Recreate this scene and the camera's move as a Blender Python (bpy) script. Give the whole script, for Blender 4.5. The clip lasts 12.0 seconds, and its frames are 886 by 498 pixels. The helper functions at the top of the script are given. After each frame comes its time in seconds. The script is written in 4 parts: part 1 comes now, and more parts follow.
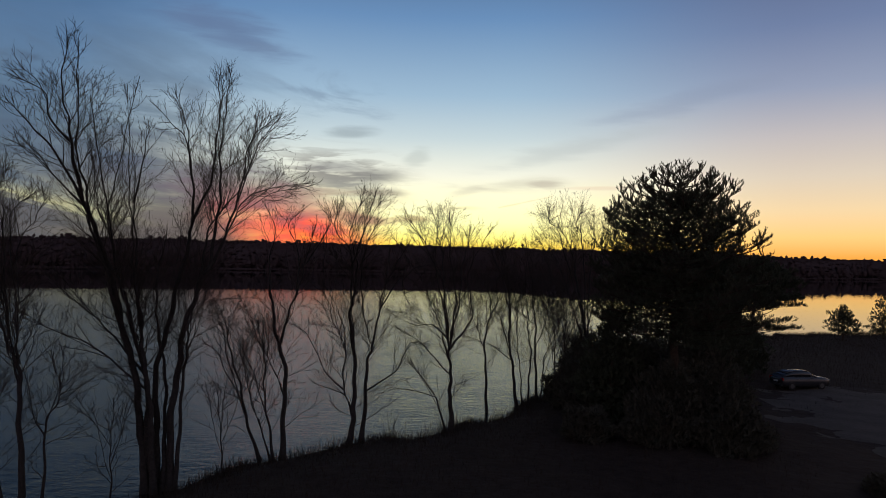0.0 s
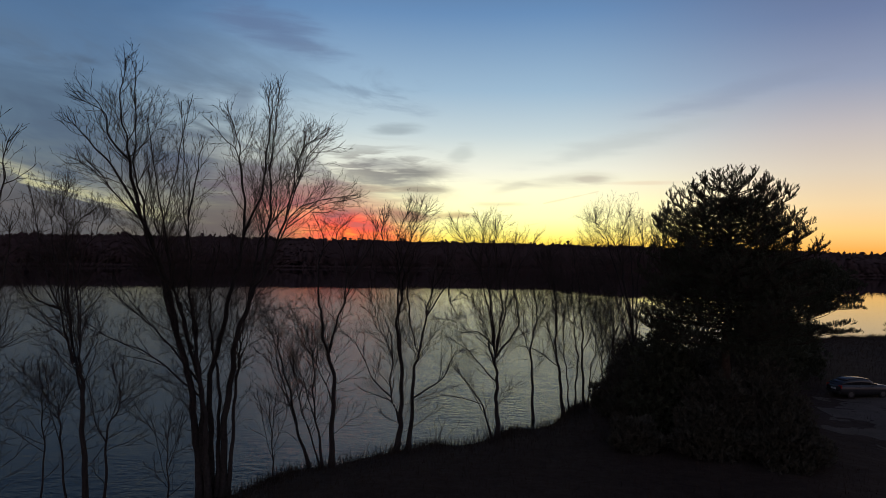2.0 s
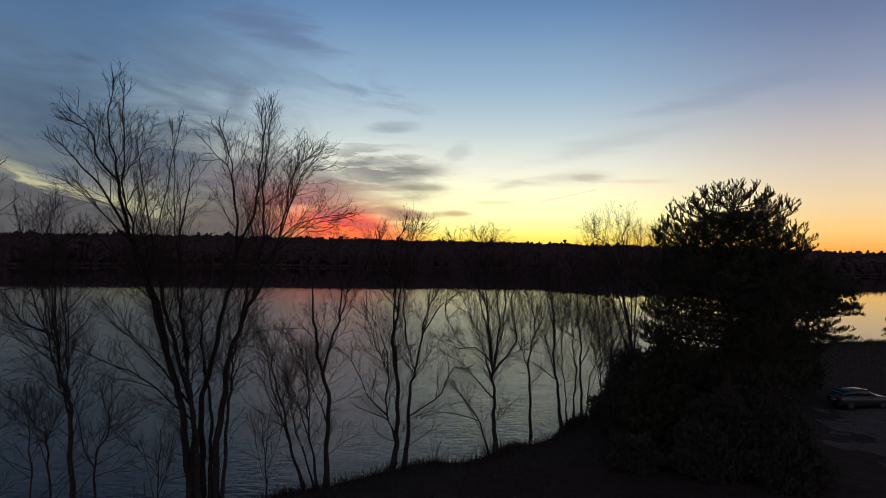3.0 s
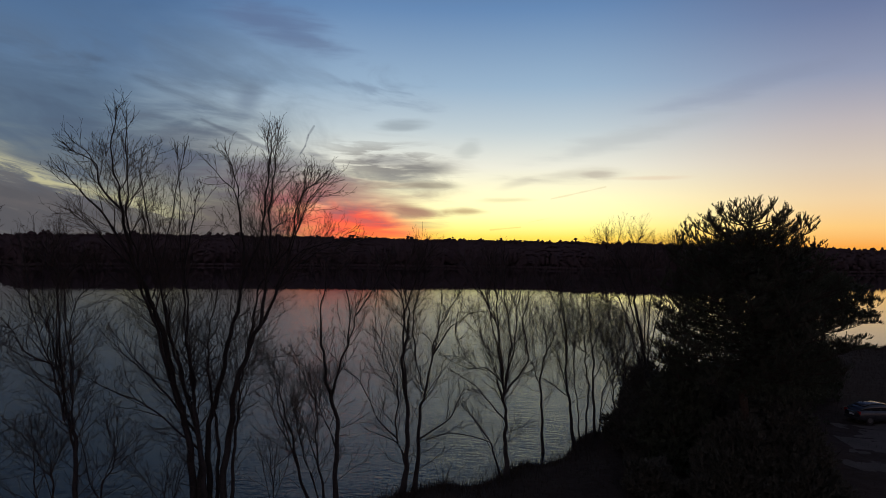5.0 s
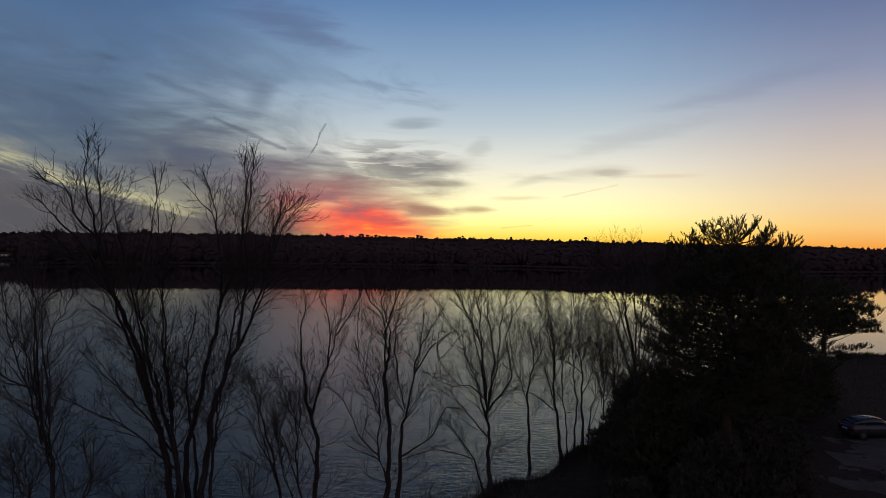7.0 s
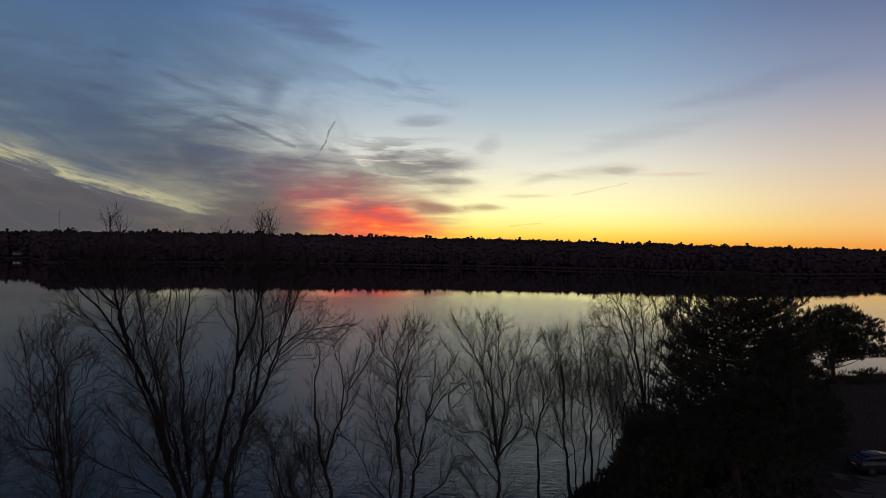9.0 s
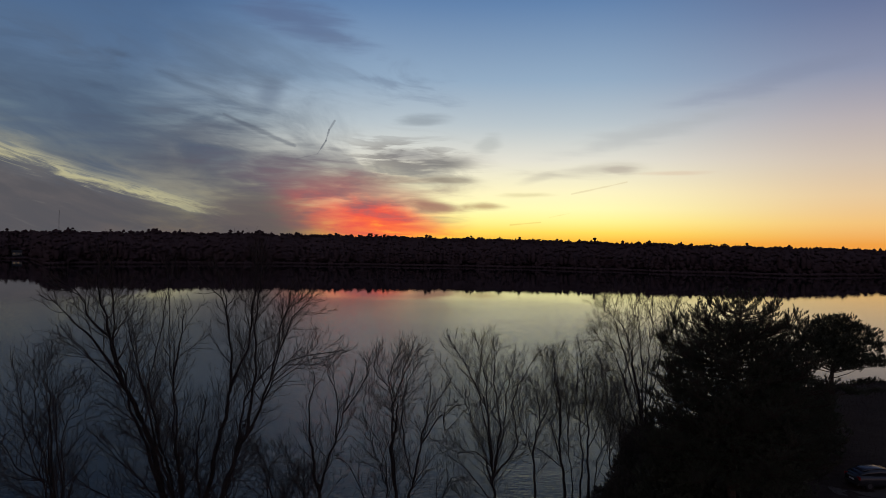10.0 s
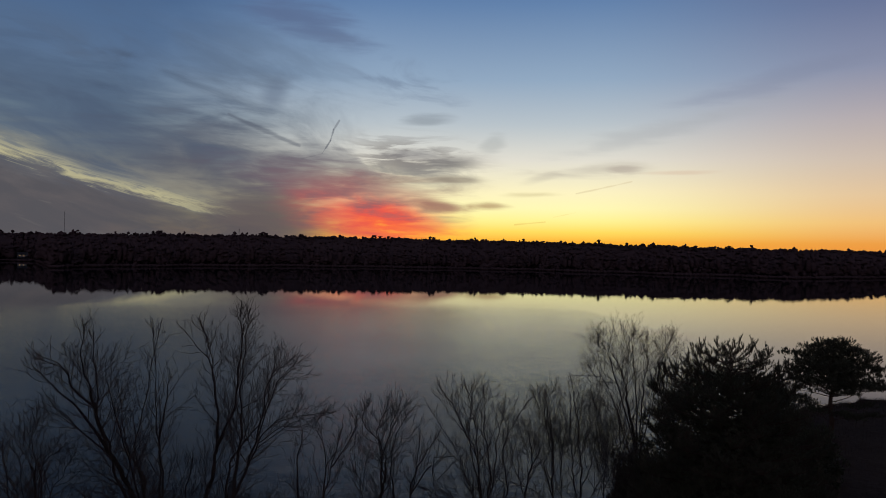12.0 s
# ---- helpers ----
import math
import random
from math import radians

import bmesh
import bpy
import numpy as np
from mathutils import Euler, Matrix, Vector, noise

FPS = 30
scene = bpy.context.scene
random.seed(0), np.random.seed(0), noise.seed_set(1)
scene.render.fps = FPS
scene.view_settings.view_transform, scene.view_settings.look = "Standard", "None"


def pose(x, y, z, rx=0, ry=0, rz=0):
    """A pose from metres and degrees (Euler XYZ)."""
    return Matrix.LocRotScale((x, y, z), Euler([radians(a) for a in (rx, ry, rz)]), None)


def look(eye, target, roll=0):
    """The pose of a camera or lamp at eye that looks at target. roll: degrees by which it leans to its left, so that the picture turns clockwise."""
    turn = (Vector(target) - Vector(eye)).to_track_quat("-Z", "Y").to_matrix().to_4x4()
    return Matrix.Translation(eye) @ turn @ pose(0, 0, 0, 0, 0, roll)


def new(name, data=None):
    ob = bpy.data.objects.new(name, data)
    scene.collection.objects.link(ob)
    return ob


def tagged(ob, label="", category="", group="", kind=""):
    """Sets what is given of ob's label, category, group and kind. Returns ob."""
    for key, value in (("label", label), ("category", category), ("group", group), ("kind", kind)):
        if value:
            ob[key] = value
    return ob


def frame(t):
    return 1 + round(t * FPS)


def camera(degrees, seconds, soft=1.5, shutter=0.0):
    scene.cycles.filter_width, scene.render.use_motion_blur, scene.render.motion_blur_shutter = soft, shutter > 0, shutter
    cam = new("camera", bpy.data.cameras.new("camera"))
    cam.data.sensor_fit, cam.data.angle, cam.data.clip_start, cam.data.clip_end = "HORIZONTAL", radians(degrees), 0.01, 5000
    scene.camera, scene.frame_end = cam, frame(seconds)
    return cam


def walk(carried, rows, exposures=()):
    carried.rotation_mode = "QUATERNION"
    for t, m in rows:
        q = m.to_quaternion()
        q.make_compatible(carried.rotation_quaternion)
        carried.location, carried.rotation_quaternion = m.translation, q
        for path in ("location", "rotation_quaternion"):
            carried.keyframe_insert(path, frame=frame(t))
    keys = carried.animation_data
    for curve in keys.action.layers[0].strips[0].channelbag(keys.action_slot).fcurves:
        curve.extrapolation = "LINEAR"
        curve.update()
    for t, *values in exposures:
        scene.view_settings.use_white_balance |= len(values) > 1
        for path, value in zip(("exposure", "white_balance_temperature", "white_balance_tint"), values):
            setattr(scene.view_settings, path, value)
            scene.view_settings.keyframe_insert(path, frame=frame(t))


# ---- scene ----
# A lake shore after sunset, seen from a small drone that climbs from about 9.6 m to 20 m over the water.
# x runs along the shore, y across the lake towards the afterglow, the water stands at z = 0.

# ---------------------------------------------------------------- camera
cam = camera(66.0, 12.0, soft=0.8)
PATH = [
    (0, (-0.695, 2.553, 9.587), (-0.703, 4.552, 9.633), 1.0),
    (0.5, (-0.718, 2.548, 9.642), (-0.789, 4.546, 9.684), 1.0),
    (1, (-0.773, 2.542, 9.714), (-0.875, 4.539, 9.752), 1.0),
    (1.5, (-0.751, 2.528, 9.776), (-0.872, 4.524, 9.81), 1.0),
    (2, (-0.784, 2.481, 10.211), (-0.922, 4.476, 10.244), 0.9),
    (2.5, (-0.79, 2.638, 10.706), (-0.946, 4.631, 10.733), 1.0),
    (3, (-0.821, 3.038, 11.123), (-0.95, 5.033, 11.151), 0.9),
    (5, (-0.857, 3.626, 12.279), (-1.016, 5.62, 12.3), 0.7),
    (5.5, (-0.415, 3.695, 12.489), (-0.582, 5.688, 12.507), 0.6),
    (6, (0.219, 3.742, 12.777), (0.043, 5.734, 12.792), 0.7),
    (6.5, (0.554, 3.719, 13.059), (0.371, 5.71, 13.074), 0.8),
    (7, (0.626, 3.597, 13.373), (0.435, 5.588, 13.388), 0.8),
    (9, (0.472, 3.105, 16.136), (0.256, 5.094, 16.144), 1.0),
    (9.5, (0.523, 3.15, 16.668), (0.302, 5.138, 16.675), 1.0),
    (10, (0.685, 3.251, 17.278), (0.469, 5.239, 17.283), 1.0),
    (10.5, (1.036, 3.365, 17.867), (0.818, 5.353, 17.872), 1.0),
    (11, (1.3, 3.425, 18.504), (1.079, 5.413, 18.509), 0.9),
    (11.5, (1.381, 3.363, 19.151), (1.157, 5.35, 19.155), 0.9),
    (12, (1.422, 3.362, 19.917), (1.193, 5.349, 19.921), 1.0),
]
walk(cam, [(t, look(e, g, r)) for t, e, g, r in PATH], [(0, 0.36, 6850, 5), (3, 0.30, 6850, 6), (5.5, 0.21, 6800, 9), (7, 0.17, 6800, 10), (9, 0.11, 6800, 10), (12, 0.03, 6800, 12)])


# ---------------------------------------------------------------- node helpers
def lin(r, g, b):
    """Linear colour from 0..255 display values."""
    out = []
    for c in (r, g, b):
        c /= 255.0
        out.append(c / 12.92 if c <= 0.04045 else ((c + 0.055) / 1.055) ** 2.4)
    return (out[0], out[1], out[2], 1.0)


class Net:
    """Short hand for building node trees."""

    def __init__(self, tree):
        self.t = tree
        tree.nodes.clear()

    def put(self, sock, v):
        if isinstance(v, bpy.types.NodeSocket):
            self.t.links.new(v, sock)
        else:
            sock.default_value = v

    def math(self, op, *a):
        n = self.t.nodes.new("ShaderNodeMath")
        n.operation = op
        for i, v in enumerate(a):
            self.put(n.inputs[i], v)
        return n.outputs[0]

    def add(self, a, b):
        return self.math("ADD", a, b)

    def sub(self, a, b):
        return self.math("SUBTRACT", a, b)

    def mul(self, a, b):
        return self.math("MULTIPLY", a, b)

    def step(self, v, a, b):
        """Smooth rise from 0 at a to 1 at b (a may lie above b)."""
        n = self.t.nodes.new("ShaderNodeMapRange")
        n.interpolation_type = "SMOOTHSTEP"
        lo, hi, o0, o1 = (a, b, 0.0, 1.0) if a < b else (b, a, 1.0, 0.0)
        for i, x in enumerate((v, lo, hi, o0, o1)):
            self.put(n.inputs[i], x)
        return n.outputs[0]

    def mix(self, f, a, b):
        n = self.t.nodes.new("ShaderNodeMix")
        n.data_type = "RGBA"
        self.put(n.inputs[0], f)
        self.put(n.inputs[6], a)
        self.put(n.inputs[7], b)
        return n.outputs[2]

    def vec(self, x, y, z=0.0):
        n = self.t.nodes.new("ShaderNodeCombineXYZ")
        for i, v in enumerate((x, y, z)):
            self.put(n.inputs[i], v)
        return n.outputs[0]

    def noise(self, p, scale=1.0, detail=4.0, rough=0.5, warp=0.0):
        n = self.t.nodes.new("ShaderNodeTexNoise")
        self.put(n.inputs["Vector"], p)
        n.inputs["Scale"].default_value = scale
        n.inputs["Detail"].default_value = detail
        n.inputs["Roughness"].default_value = rough
        n.inputs["Distortion"].default_value = warp
        return n.outputs[0]

    def ramp(self, f, stops):
        n = self.t.nodes.new("ShaderNodeValToRGB")
        e = n.color_ramp.elements
        while len(e) < len(stops):
            e.new(0.5)
        for i, (p, c) in enumerate(stops):
            e[i].position, e[i].color = p, c
        self.put(n.inputs[0], f)
        return n.outputs[0]


# ---------------------------------------------------------------- sky: dusk, the sun already under the horizon
world = bpy.data.worlds.new("dusk_sky")
scene.world = world
world.use_nodes = True
W = Net(world.node_tree)
tex = W.t.nodes.new("ShaderNodeTexCoord")
sep = W.t.nodes.new("ShaderNodeSeparateXYZ")
W.t.links.new(tex.outputs["Generated"], sep.inputs[0])
AZ = W.mul(W.math("ARCTAN2", sep.outputs[0], sep.outputs[1]), 57.29578)  # degrees, 0 across the lake, + to the east end
EL = W.mul(W.math("ARCSINE", sep.outputs[2]), 57.29578)
UP = W.math("MAXIMUM", EL, 0.0)
HEIGHT = W.math("POWER", W.mul(UP, 1 / 90.0), 0.5)  # square root, so that the low sky has room on the ramp


def sky_ramp(*stops):
    return W.ramp(HEIGHT, [((v / 90.0) ** 0.5, lin(*c)) for v, c in stops])


glow = sky_ramp((0.0, (236, 128, 38)), (0.9, (248, 180, 60)), (1.7, (253, 221, 98)), (2.6, (253, 243, 150)), (3.6, (252, 248, 184)), (5.0, (248, 242, 198)),
                (7.5, (222, 222, 212)), (10.5, (180, 194, 204)), (14.0, (142, 168, 195)), (20.0, (94, 128, 172)), (28.0, (54, 70, 108)), (42.0, (40, 52, 82)), (90.0, (62, 73, 98)))
pink = sky_ramp((0.0, (224, 130, 48)), (1.0, (234, 158, 72)), (2.5, (236, 190, 122)), (4.5, (224, 196, 158)), (7.0, (202, 188, 175)),
                (10.0, (176, 170, 176)), (13.5, (134, 143, 170)), (18.0, (100, 115, 152)), (28.0, (54, 66, 104)), (42.0, (40, 52, 82)), (90.0, (62, 73, 98)))
west = sky_ramp((0.0, (86, 79, 80)), (1.5, (93, 86, 88)), (4.0, (103, 100, 103)), (7.0, (104, 114, 122)), (10.0, (98, 118, 136)),
                (14.0, (86, 112, 145)), (19.0, (70, 100, 140)), (28.0, (38, 50, 84)), (42.0, (32, 41, 68)), (90.0, (62, 73, 98)))
fill_sky = sky_ramp((0.0, (138, 120, 126)), (8.0, (158, 136, 144)), (20.0, (134, 130, 150)), (42.0, (90, 100, 130)), (90.0, (62, 73, 98)))

drift = W.sub(W.noise(W.vec(W.mul(AZ, 0.12), W.mul(EL, 0.3), 3.1), 1.0, 5.0, 0.55, 0.3), 0.5)
sky = W.mix(W.step(AZ, 4.0, 28.0), glow, pink)
sky = W.mix(W.step(W.add(AZ, W.mul(drift, 10.0)), -11.0, -33.0), sky, west)

# streaky cloud, drawn out along the horizon
streak = W.noise(W.vec(W.mul(AZ, 0.12), W.mul(W.add(EL, W.mul(AZ, 0.25)), 0.55), 7.7), 1.0, 7.0, 0.58, 0.6)
billow = W.noise(W.vec(W.mul(AZ, 0.13), W.mul(W.add(EL, W.mul(AZ, 0.18)), 0.34), 4.4), 1.0, 7.0, 0.56, 0.7)
fine = W.noise(W.vec(W.mul(W.add(AZ, W.mul(EL, 0.4)), 0.20), W.mul(EL, 1.2), 1.3), 1.0, 5.0, 0.52, 0.35)


def patch(u, v, ru, rv, tilt=0.0, ragged=0.8):
    """1 in the middle of an uneven oval patch of sky, 0 outside. tilt: degrees of rise per degree to the east."""
    du = W.mul(W.sub(AZ, u), 1.0 / ru)
    dv = W.mul(W.sub(W.sub(EL, v), W.mul(W.sub(AZ, u), tilt)), 1.0 / rv)
    r = W.math("SQRT", W.add(W.mul(du, du), W.mul(dv, dv)))
    r = W.add(r, W.mul(W.sub(fine, 0.5), ragged * 2.0))
    return W.step(r, 1.15, 0.15)


def line(u0, v0, u1, v1, wide):
    """1 on a thin straight trail from one point of the sky to another."""
    du, dv = u1 - u0, v1 - v0
    n2 = du * du + dv * dv
    a, b = W.sub(AZ, u0), W.sub(EL, v0)
    s = W.mul(W.add(W.mul(a, du), W.mul(b, dv)), 1.0 / n2)
    s = W.math("MINIMUM", W.math("MAXIMUM", s, 0.0), 1.0)
    a, b = W.sub(a, W.mul(s, du)), W.sub(b, W.mul(s, dv))
    r = W.math("SQRT", W.add(W.mul(a, a), W.mul(b, b)))
    r = W.add(r, W.add(W.mul(W.sub(fine, 0.5), wide * 2.4), W.mul(W.sub(billow, 0.5), wide * 3.0)))
    return W.step(r, wide, 0.0)


def over(base, mask, amount, colour):
    return W.mix(W.mul(mask, amount), base, lin(*colour))


# the grey-blue bank that fills the western half
bank = W.mul(W.step(AZ, -9.0, -25.0), W.step(EL, 20.0, 9.0))
sky = over(sky, W.mul(bank, W.step(billow, 0.40, 0.66)), 0.7, (80, 94, 114))
sky = over(sky, W.mul(bank, W.step(streak, 0.48, 0.70)), 0.4, (76, 87, 105))
sky = over(sky, patch(-36, 11.0, 14, 4.2, -0.15), 0.6, (72, 92, 120))
sky = over(sky, patch(-24, 7.6, 10, 2.8, -0.12), 0.7, (90, 97, 111))
sky = over(sky, W.mul(patch(-29.0, 10.6, 7.0, 4.6, -0.3), W.step(billow, 0.36, 0.60)), 0.5, (68, 84, 108))
sky = over(sky, patch(-18, 18.2, 6.5, 1.8, -0.22), 0.6, (84, 100, 136))
sky = over(sky, W.mul(patch(-10.5, 14.0, 6.0, 2.6, -0.35), W.step(billow, 0.46, 0.62)), 0.5, (108, 126, 152))
sky = over(sky, patch(-20.6, 12.4, 1.5, 1.5, 0.4, 0.4), 0.55, (92, 108, 132))
# mauve haze between the dark bank and the sunset cloud
sky = over(sky, patch(-21.0, 3.2, 8.5, 3.6, -0.05, 0.5), 0.9, (97, 91, 95))
# the low dark bank with the bright slit above it
du = W.add(AZ, 23.6)
slit = W.sub(EL, W.add(2.8, W.mul(W.sub(W.mul(du, 0.0038), 0.175), du)))
wisp = W.noise(W.vec(W.mul(AZ, 0.20), W.mul(slit, 1.35), 9.2), 1.0, 7.0, 0.62, 0.6)  # streaks that run along the slit
slit = W.add(slit, W.add(W.mul(W.sub(wisp, 0.5), 3.2), W.mul(W.sub(billow, 0.5), 1.8)))
open_west = W.step(AZ, -22.0, -30.0)
halo = W.mul(W.mul(W.step(slit, -0.7, 0.2), W.step(slit, 1.9, 0.2)), open_west)
sky = over(sky, halo, 0.65, (142, 144, 134))
broad = W.math("DIVIDE", slit, W.add(0.7, W.mul(W.step(AZ, -26.0, -40.0), 0.9)))
core = W.mul(W.mul(W.step(broad, -0.42, 0.05), W.step(broad, 0.55, 0.05)), open_west)
sky = over(sky, W.mul(core, W.step(wisp, 0.34, 0.56)), 0.8, (194, 190, 150))
low = W.mul(W.step(slit, 0.5, -1.6), W.step(AZ, -14.5, -24.0))
sky = over(sky, low, 0.75, (92, 89, 93))
sky = over(sky, W.mul(low, W.step(billow, 0.40, 0.60)), 0.5, (75, 76, 82))
sky = over(sky, W.mul(low, W.step(wisp, 0.55, 0.70)), 0.4, (104, 102, 104))
sky = over(sky, patch(-20.5, 2.0, 6.0, 2.6, -0.05, 0.4), 0.75, (96, 88, 90))
# purple fringe, red heart and burning foot of the sunset cloud
sky = over(sky, patch(-26.5, 5.8, 6.5, 1.8, -0.2, 0.5), 0.7, (86, 90, 102))
sky = over(sky, patch(-18.0, 6.0, 8.0, 2.0, -0.05), 0.75, (102, 92, 106))
sky = over(sky, patch(-12.8, 4.9, 8.0, 1.9, -0.10, 0.5), 0.7, (150, 98, 102))
heat = W.add(W.add(W.mul(W.sub(fine, 0.5), 0.9), W.mul(W.sub(billow, 0.5), 0.9)), W.add(0.57, W.mul(W.sub(2.8, EL), 0.055)))
heat = W.add(heat, W.mul(W.step(AZ, -11.0, -6.0), W.mul(W.step(EL, 2.4, 0.6), 0.25)))
ember = W.ramp(heat, [(0.22, lin(118, 98, 106)), (0.42, lin(166, 92, 96)), (0.58, lin(228, 84, 76)), (0.78, lin(246, 100, 66)), (1.0, lin(252, 178, 60))])
sky = W.mix(W.mul(patch(-12.0, 2.5, 8.4, 3.1, -0.14, 0.35), 0.97), sky, ember)
sky = over(sky, patch(-6.9, 3.7, 3.2, 0.75, -0.12, 0.7), 0.8, (152, 108, 98))
# grey flecks over the glow
field = patch(-9.5, 7.4, 8.0, 2.8, -0.06, 0.4)
sky = over(sky, W.mul(field, W.step(fine, 0.44, 0.58)), 0.85, (114, 112, 114))
sky = over(sky, W.mul(field, W.step(billow, 0.48, 0.62)), 0.55, (120, 122, 128))
sky = over(sky, W.mul(patch(-8.0, 5.6, 5.5, 0.9, -0.05, 0.5), W.step(fine, 0.62, 0.42)), 0.6, (148, 134, 122))
sky = over(sky, patch(-6.0, 7.3, 3.0, 0.8, 0.03), 0.65, (112, 112, 114))
sky = over(sky, patch(-9.6, 7.9, 3.0, 0.6, 0.0), 0.6, (116, 116, 122))
sky = over(sky, patch(-5.4, 5.9, 2.6, 0.45, -0.03), 0.6, (132, 124, 114))
sky = over(sky, patch(-8.0, 10.7, 2.8, 0.6, 0.05), 0.55, (126, 138, 150))
sky = over(sky, patch(-2.6, 8.9, 1.2, 0.9, 0.3), 0.35, (150, 158, 160))
sky = over(sky, patch(5.6, 6.7, 5.4, 0.75, 0.07), 0.5, (184, 180, 168))
sky = over(sky, patch(8.0, 6.75, 1.6, 0.4, 0.0), 0.5, (166, 156, 148))
sky = over(sky, patch(1.8, 6.2, 2.2, 0.45, 0.25), 0.4, (186, 182, 168))
sky = over(sky, patch(-3.0, 3.75, 2.4, 0.38, -0.04), 0.75, (170, 138, 104))
sky = over(sky, patch(1.0, 4.75, 2.6, 0.25, 0.02), 0.45, (196, 184, 140))
sky = over(sky, patch(12.5, 6.45, 2.8, 0.22, 0.0), 0.45, (210, 186, 164))
sky = over(sky, patch(10.0, 9.6, 9.0, 1.0, 0.22), 0.35, (160, 166, 172))
sky = over(sky, patch(19.0, 13.0, 8.0, 1.0, 0.2), 0.3, (122, 132, 158))
sky = over(sky, line(4.4, 4.85, 8.8, 5.8, 0.10), 0.4, (204, 188, 150))
sky = over(sky, line(-0.6, 2.25, 1.9, 2.5, 0.10), 0.5, (222, 186, 96))
sky = over(sky, line(2.6, 2.9, 4.4, 3.3, 0.10), 0.35, (222, 196, 110))
# vapour trails
sky = over(sky, line(-24.2, 10.5, -18.6, 8.3, 0.22), 0.5, (82, 90, 106))
sky = over(sky, line(-15.4, 10.5, -15.85, 9.75, 0.10), 0.5, (92, 98, 110))
sky = over(sky, line(-15.85, 9.75, -16.1, 8.85, 0.10), 0.6, (84, 90, 103))
sky = over(sky, line(-16.1, 8.85, -16.75, 7.8, 0.10), 0.65, (78, 84, 98))
sky = over(sky, line(-16.8, 7.75, -18.4, 7.3, 0.13), 0.5, (104, 104, 112))
# away from the sunset, unseen, the sky is brightened to lift dark fronts
sky = W.mix(W.step(W.math("ABSOLUTE", AZ), 42.0, 95.0), sky, fill_sky)
bg = W.t.nodes.new("ShaderNodeBackground")
out = W.t.nodes.new("ShaderNodeOutputWorld")
W.put(bg.inputs[0], sky)
bg.inputs[1].default_value = 1.0
W.t.links.new(bg.outputs[0], out.inputs[0])


# ---------------------------------------------------------------- materials
def surface(name, dark, light, scale=4.0, rough=0.9, bump=0.3, metal=0.0, spec=0.3, stains=0.25, per_piece=False, relief=0.0, spread=0.2, fixed_normal=False):
    """A matt or glossy surface with grain at one scale and stains at a larger one."""
    m = bpy.data.materials.new(name)
    m.use_nodes = True
    n = Net(m.node_tree)
    co = n.t.nodes.new("ShaderNodeTexCoord").outputs["Object"]
    grain = n.noise(co, scale, 6.0, 0.6)
    patchy = n.noise(co, scale * 0.13, 3.0, 0.5)
    f = n.add(n.mul(grain, 1.0 - stains), n.mul(patchy, stains))
    if per_piece:
        f = n.add(n.mul(f, 0.7), n.mul(n.t.nodes.new("ShaderNodeNewGeometry").outputs["Random Per Island"], 0.3))
    col = n.ramp(f, [(0.5 - spread, (*dark, 1.0)), (0.5 + spread, (*light, 1.0))])
    b = n.t.nodes.new("ShaderNodeBsdfPrincipled")
    o = n.t.nodes.new("ShaderNodeOutputMaterial")
    n.put(b.inputs["Base Color"], col)
    n.put(b.inputs["Roughness"], n.add(n.mul(grain, 0.2), rough - 0.1))
    b.inputs["Metallic"].default_value = metal
    b.inputs["Specular IOR Level"].default_value = spec
    if fixed_normal:  # fine foliage gets one fixed normal, which evens out light and shade between crowns
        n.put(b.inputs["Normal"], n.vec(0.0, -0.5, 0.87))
    elif bump:
        k = n.t.nodes.new("ShaderNodeBump")
        k.inputs["Strength"].default_value = bump
        k.inputs["Distance"].default_value = relief or 0.3 / scale
        n.put(k.inputs["Height"], grain)
        n.put(b.inputs["Normal"], k.outputs[0])
    n.put(o.inputs[0], b.outputs[0])
    return m


def glowing(name, colour, strength):
    m = bpy.data.materials.new(name)
    m.use_nodes = True
    n = Net(m.node_tree)
    e = n.t.nodes.new("ShaderNodeEmission")
    o = n.t.nodes.new("ShaderNodeOutputMaterial")
    e.inputs[0].default_value = (*colour, 1.0)
    e.inputs[1].default_value = strength
    n.put(o.inputs[0], e.outputs[0])
    return m


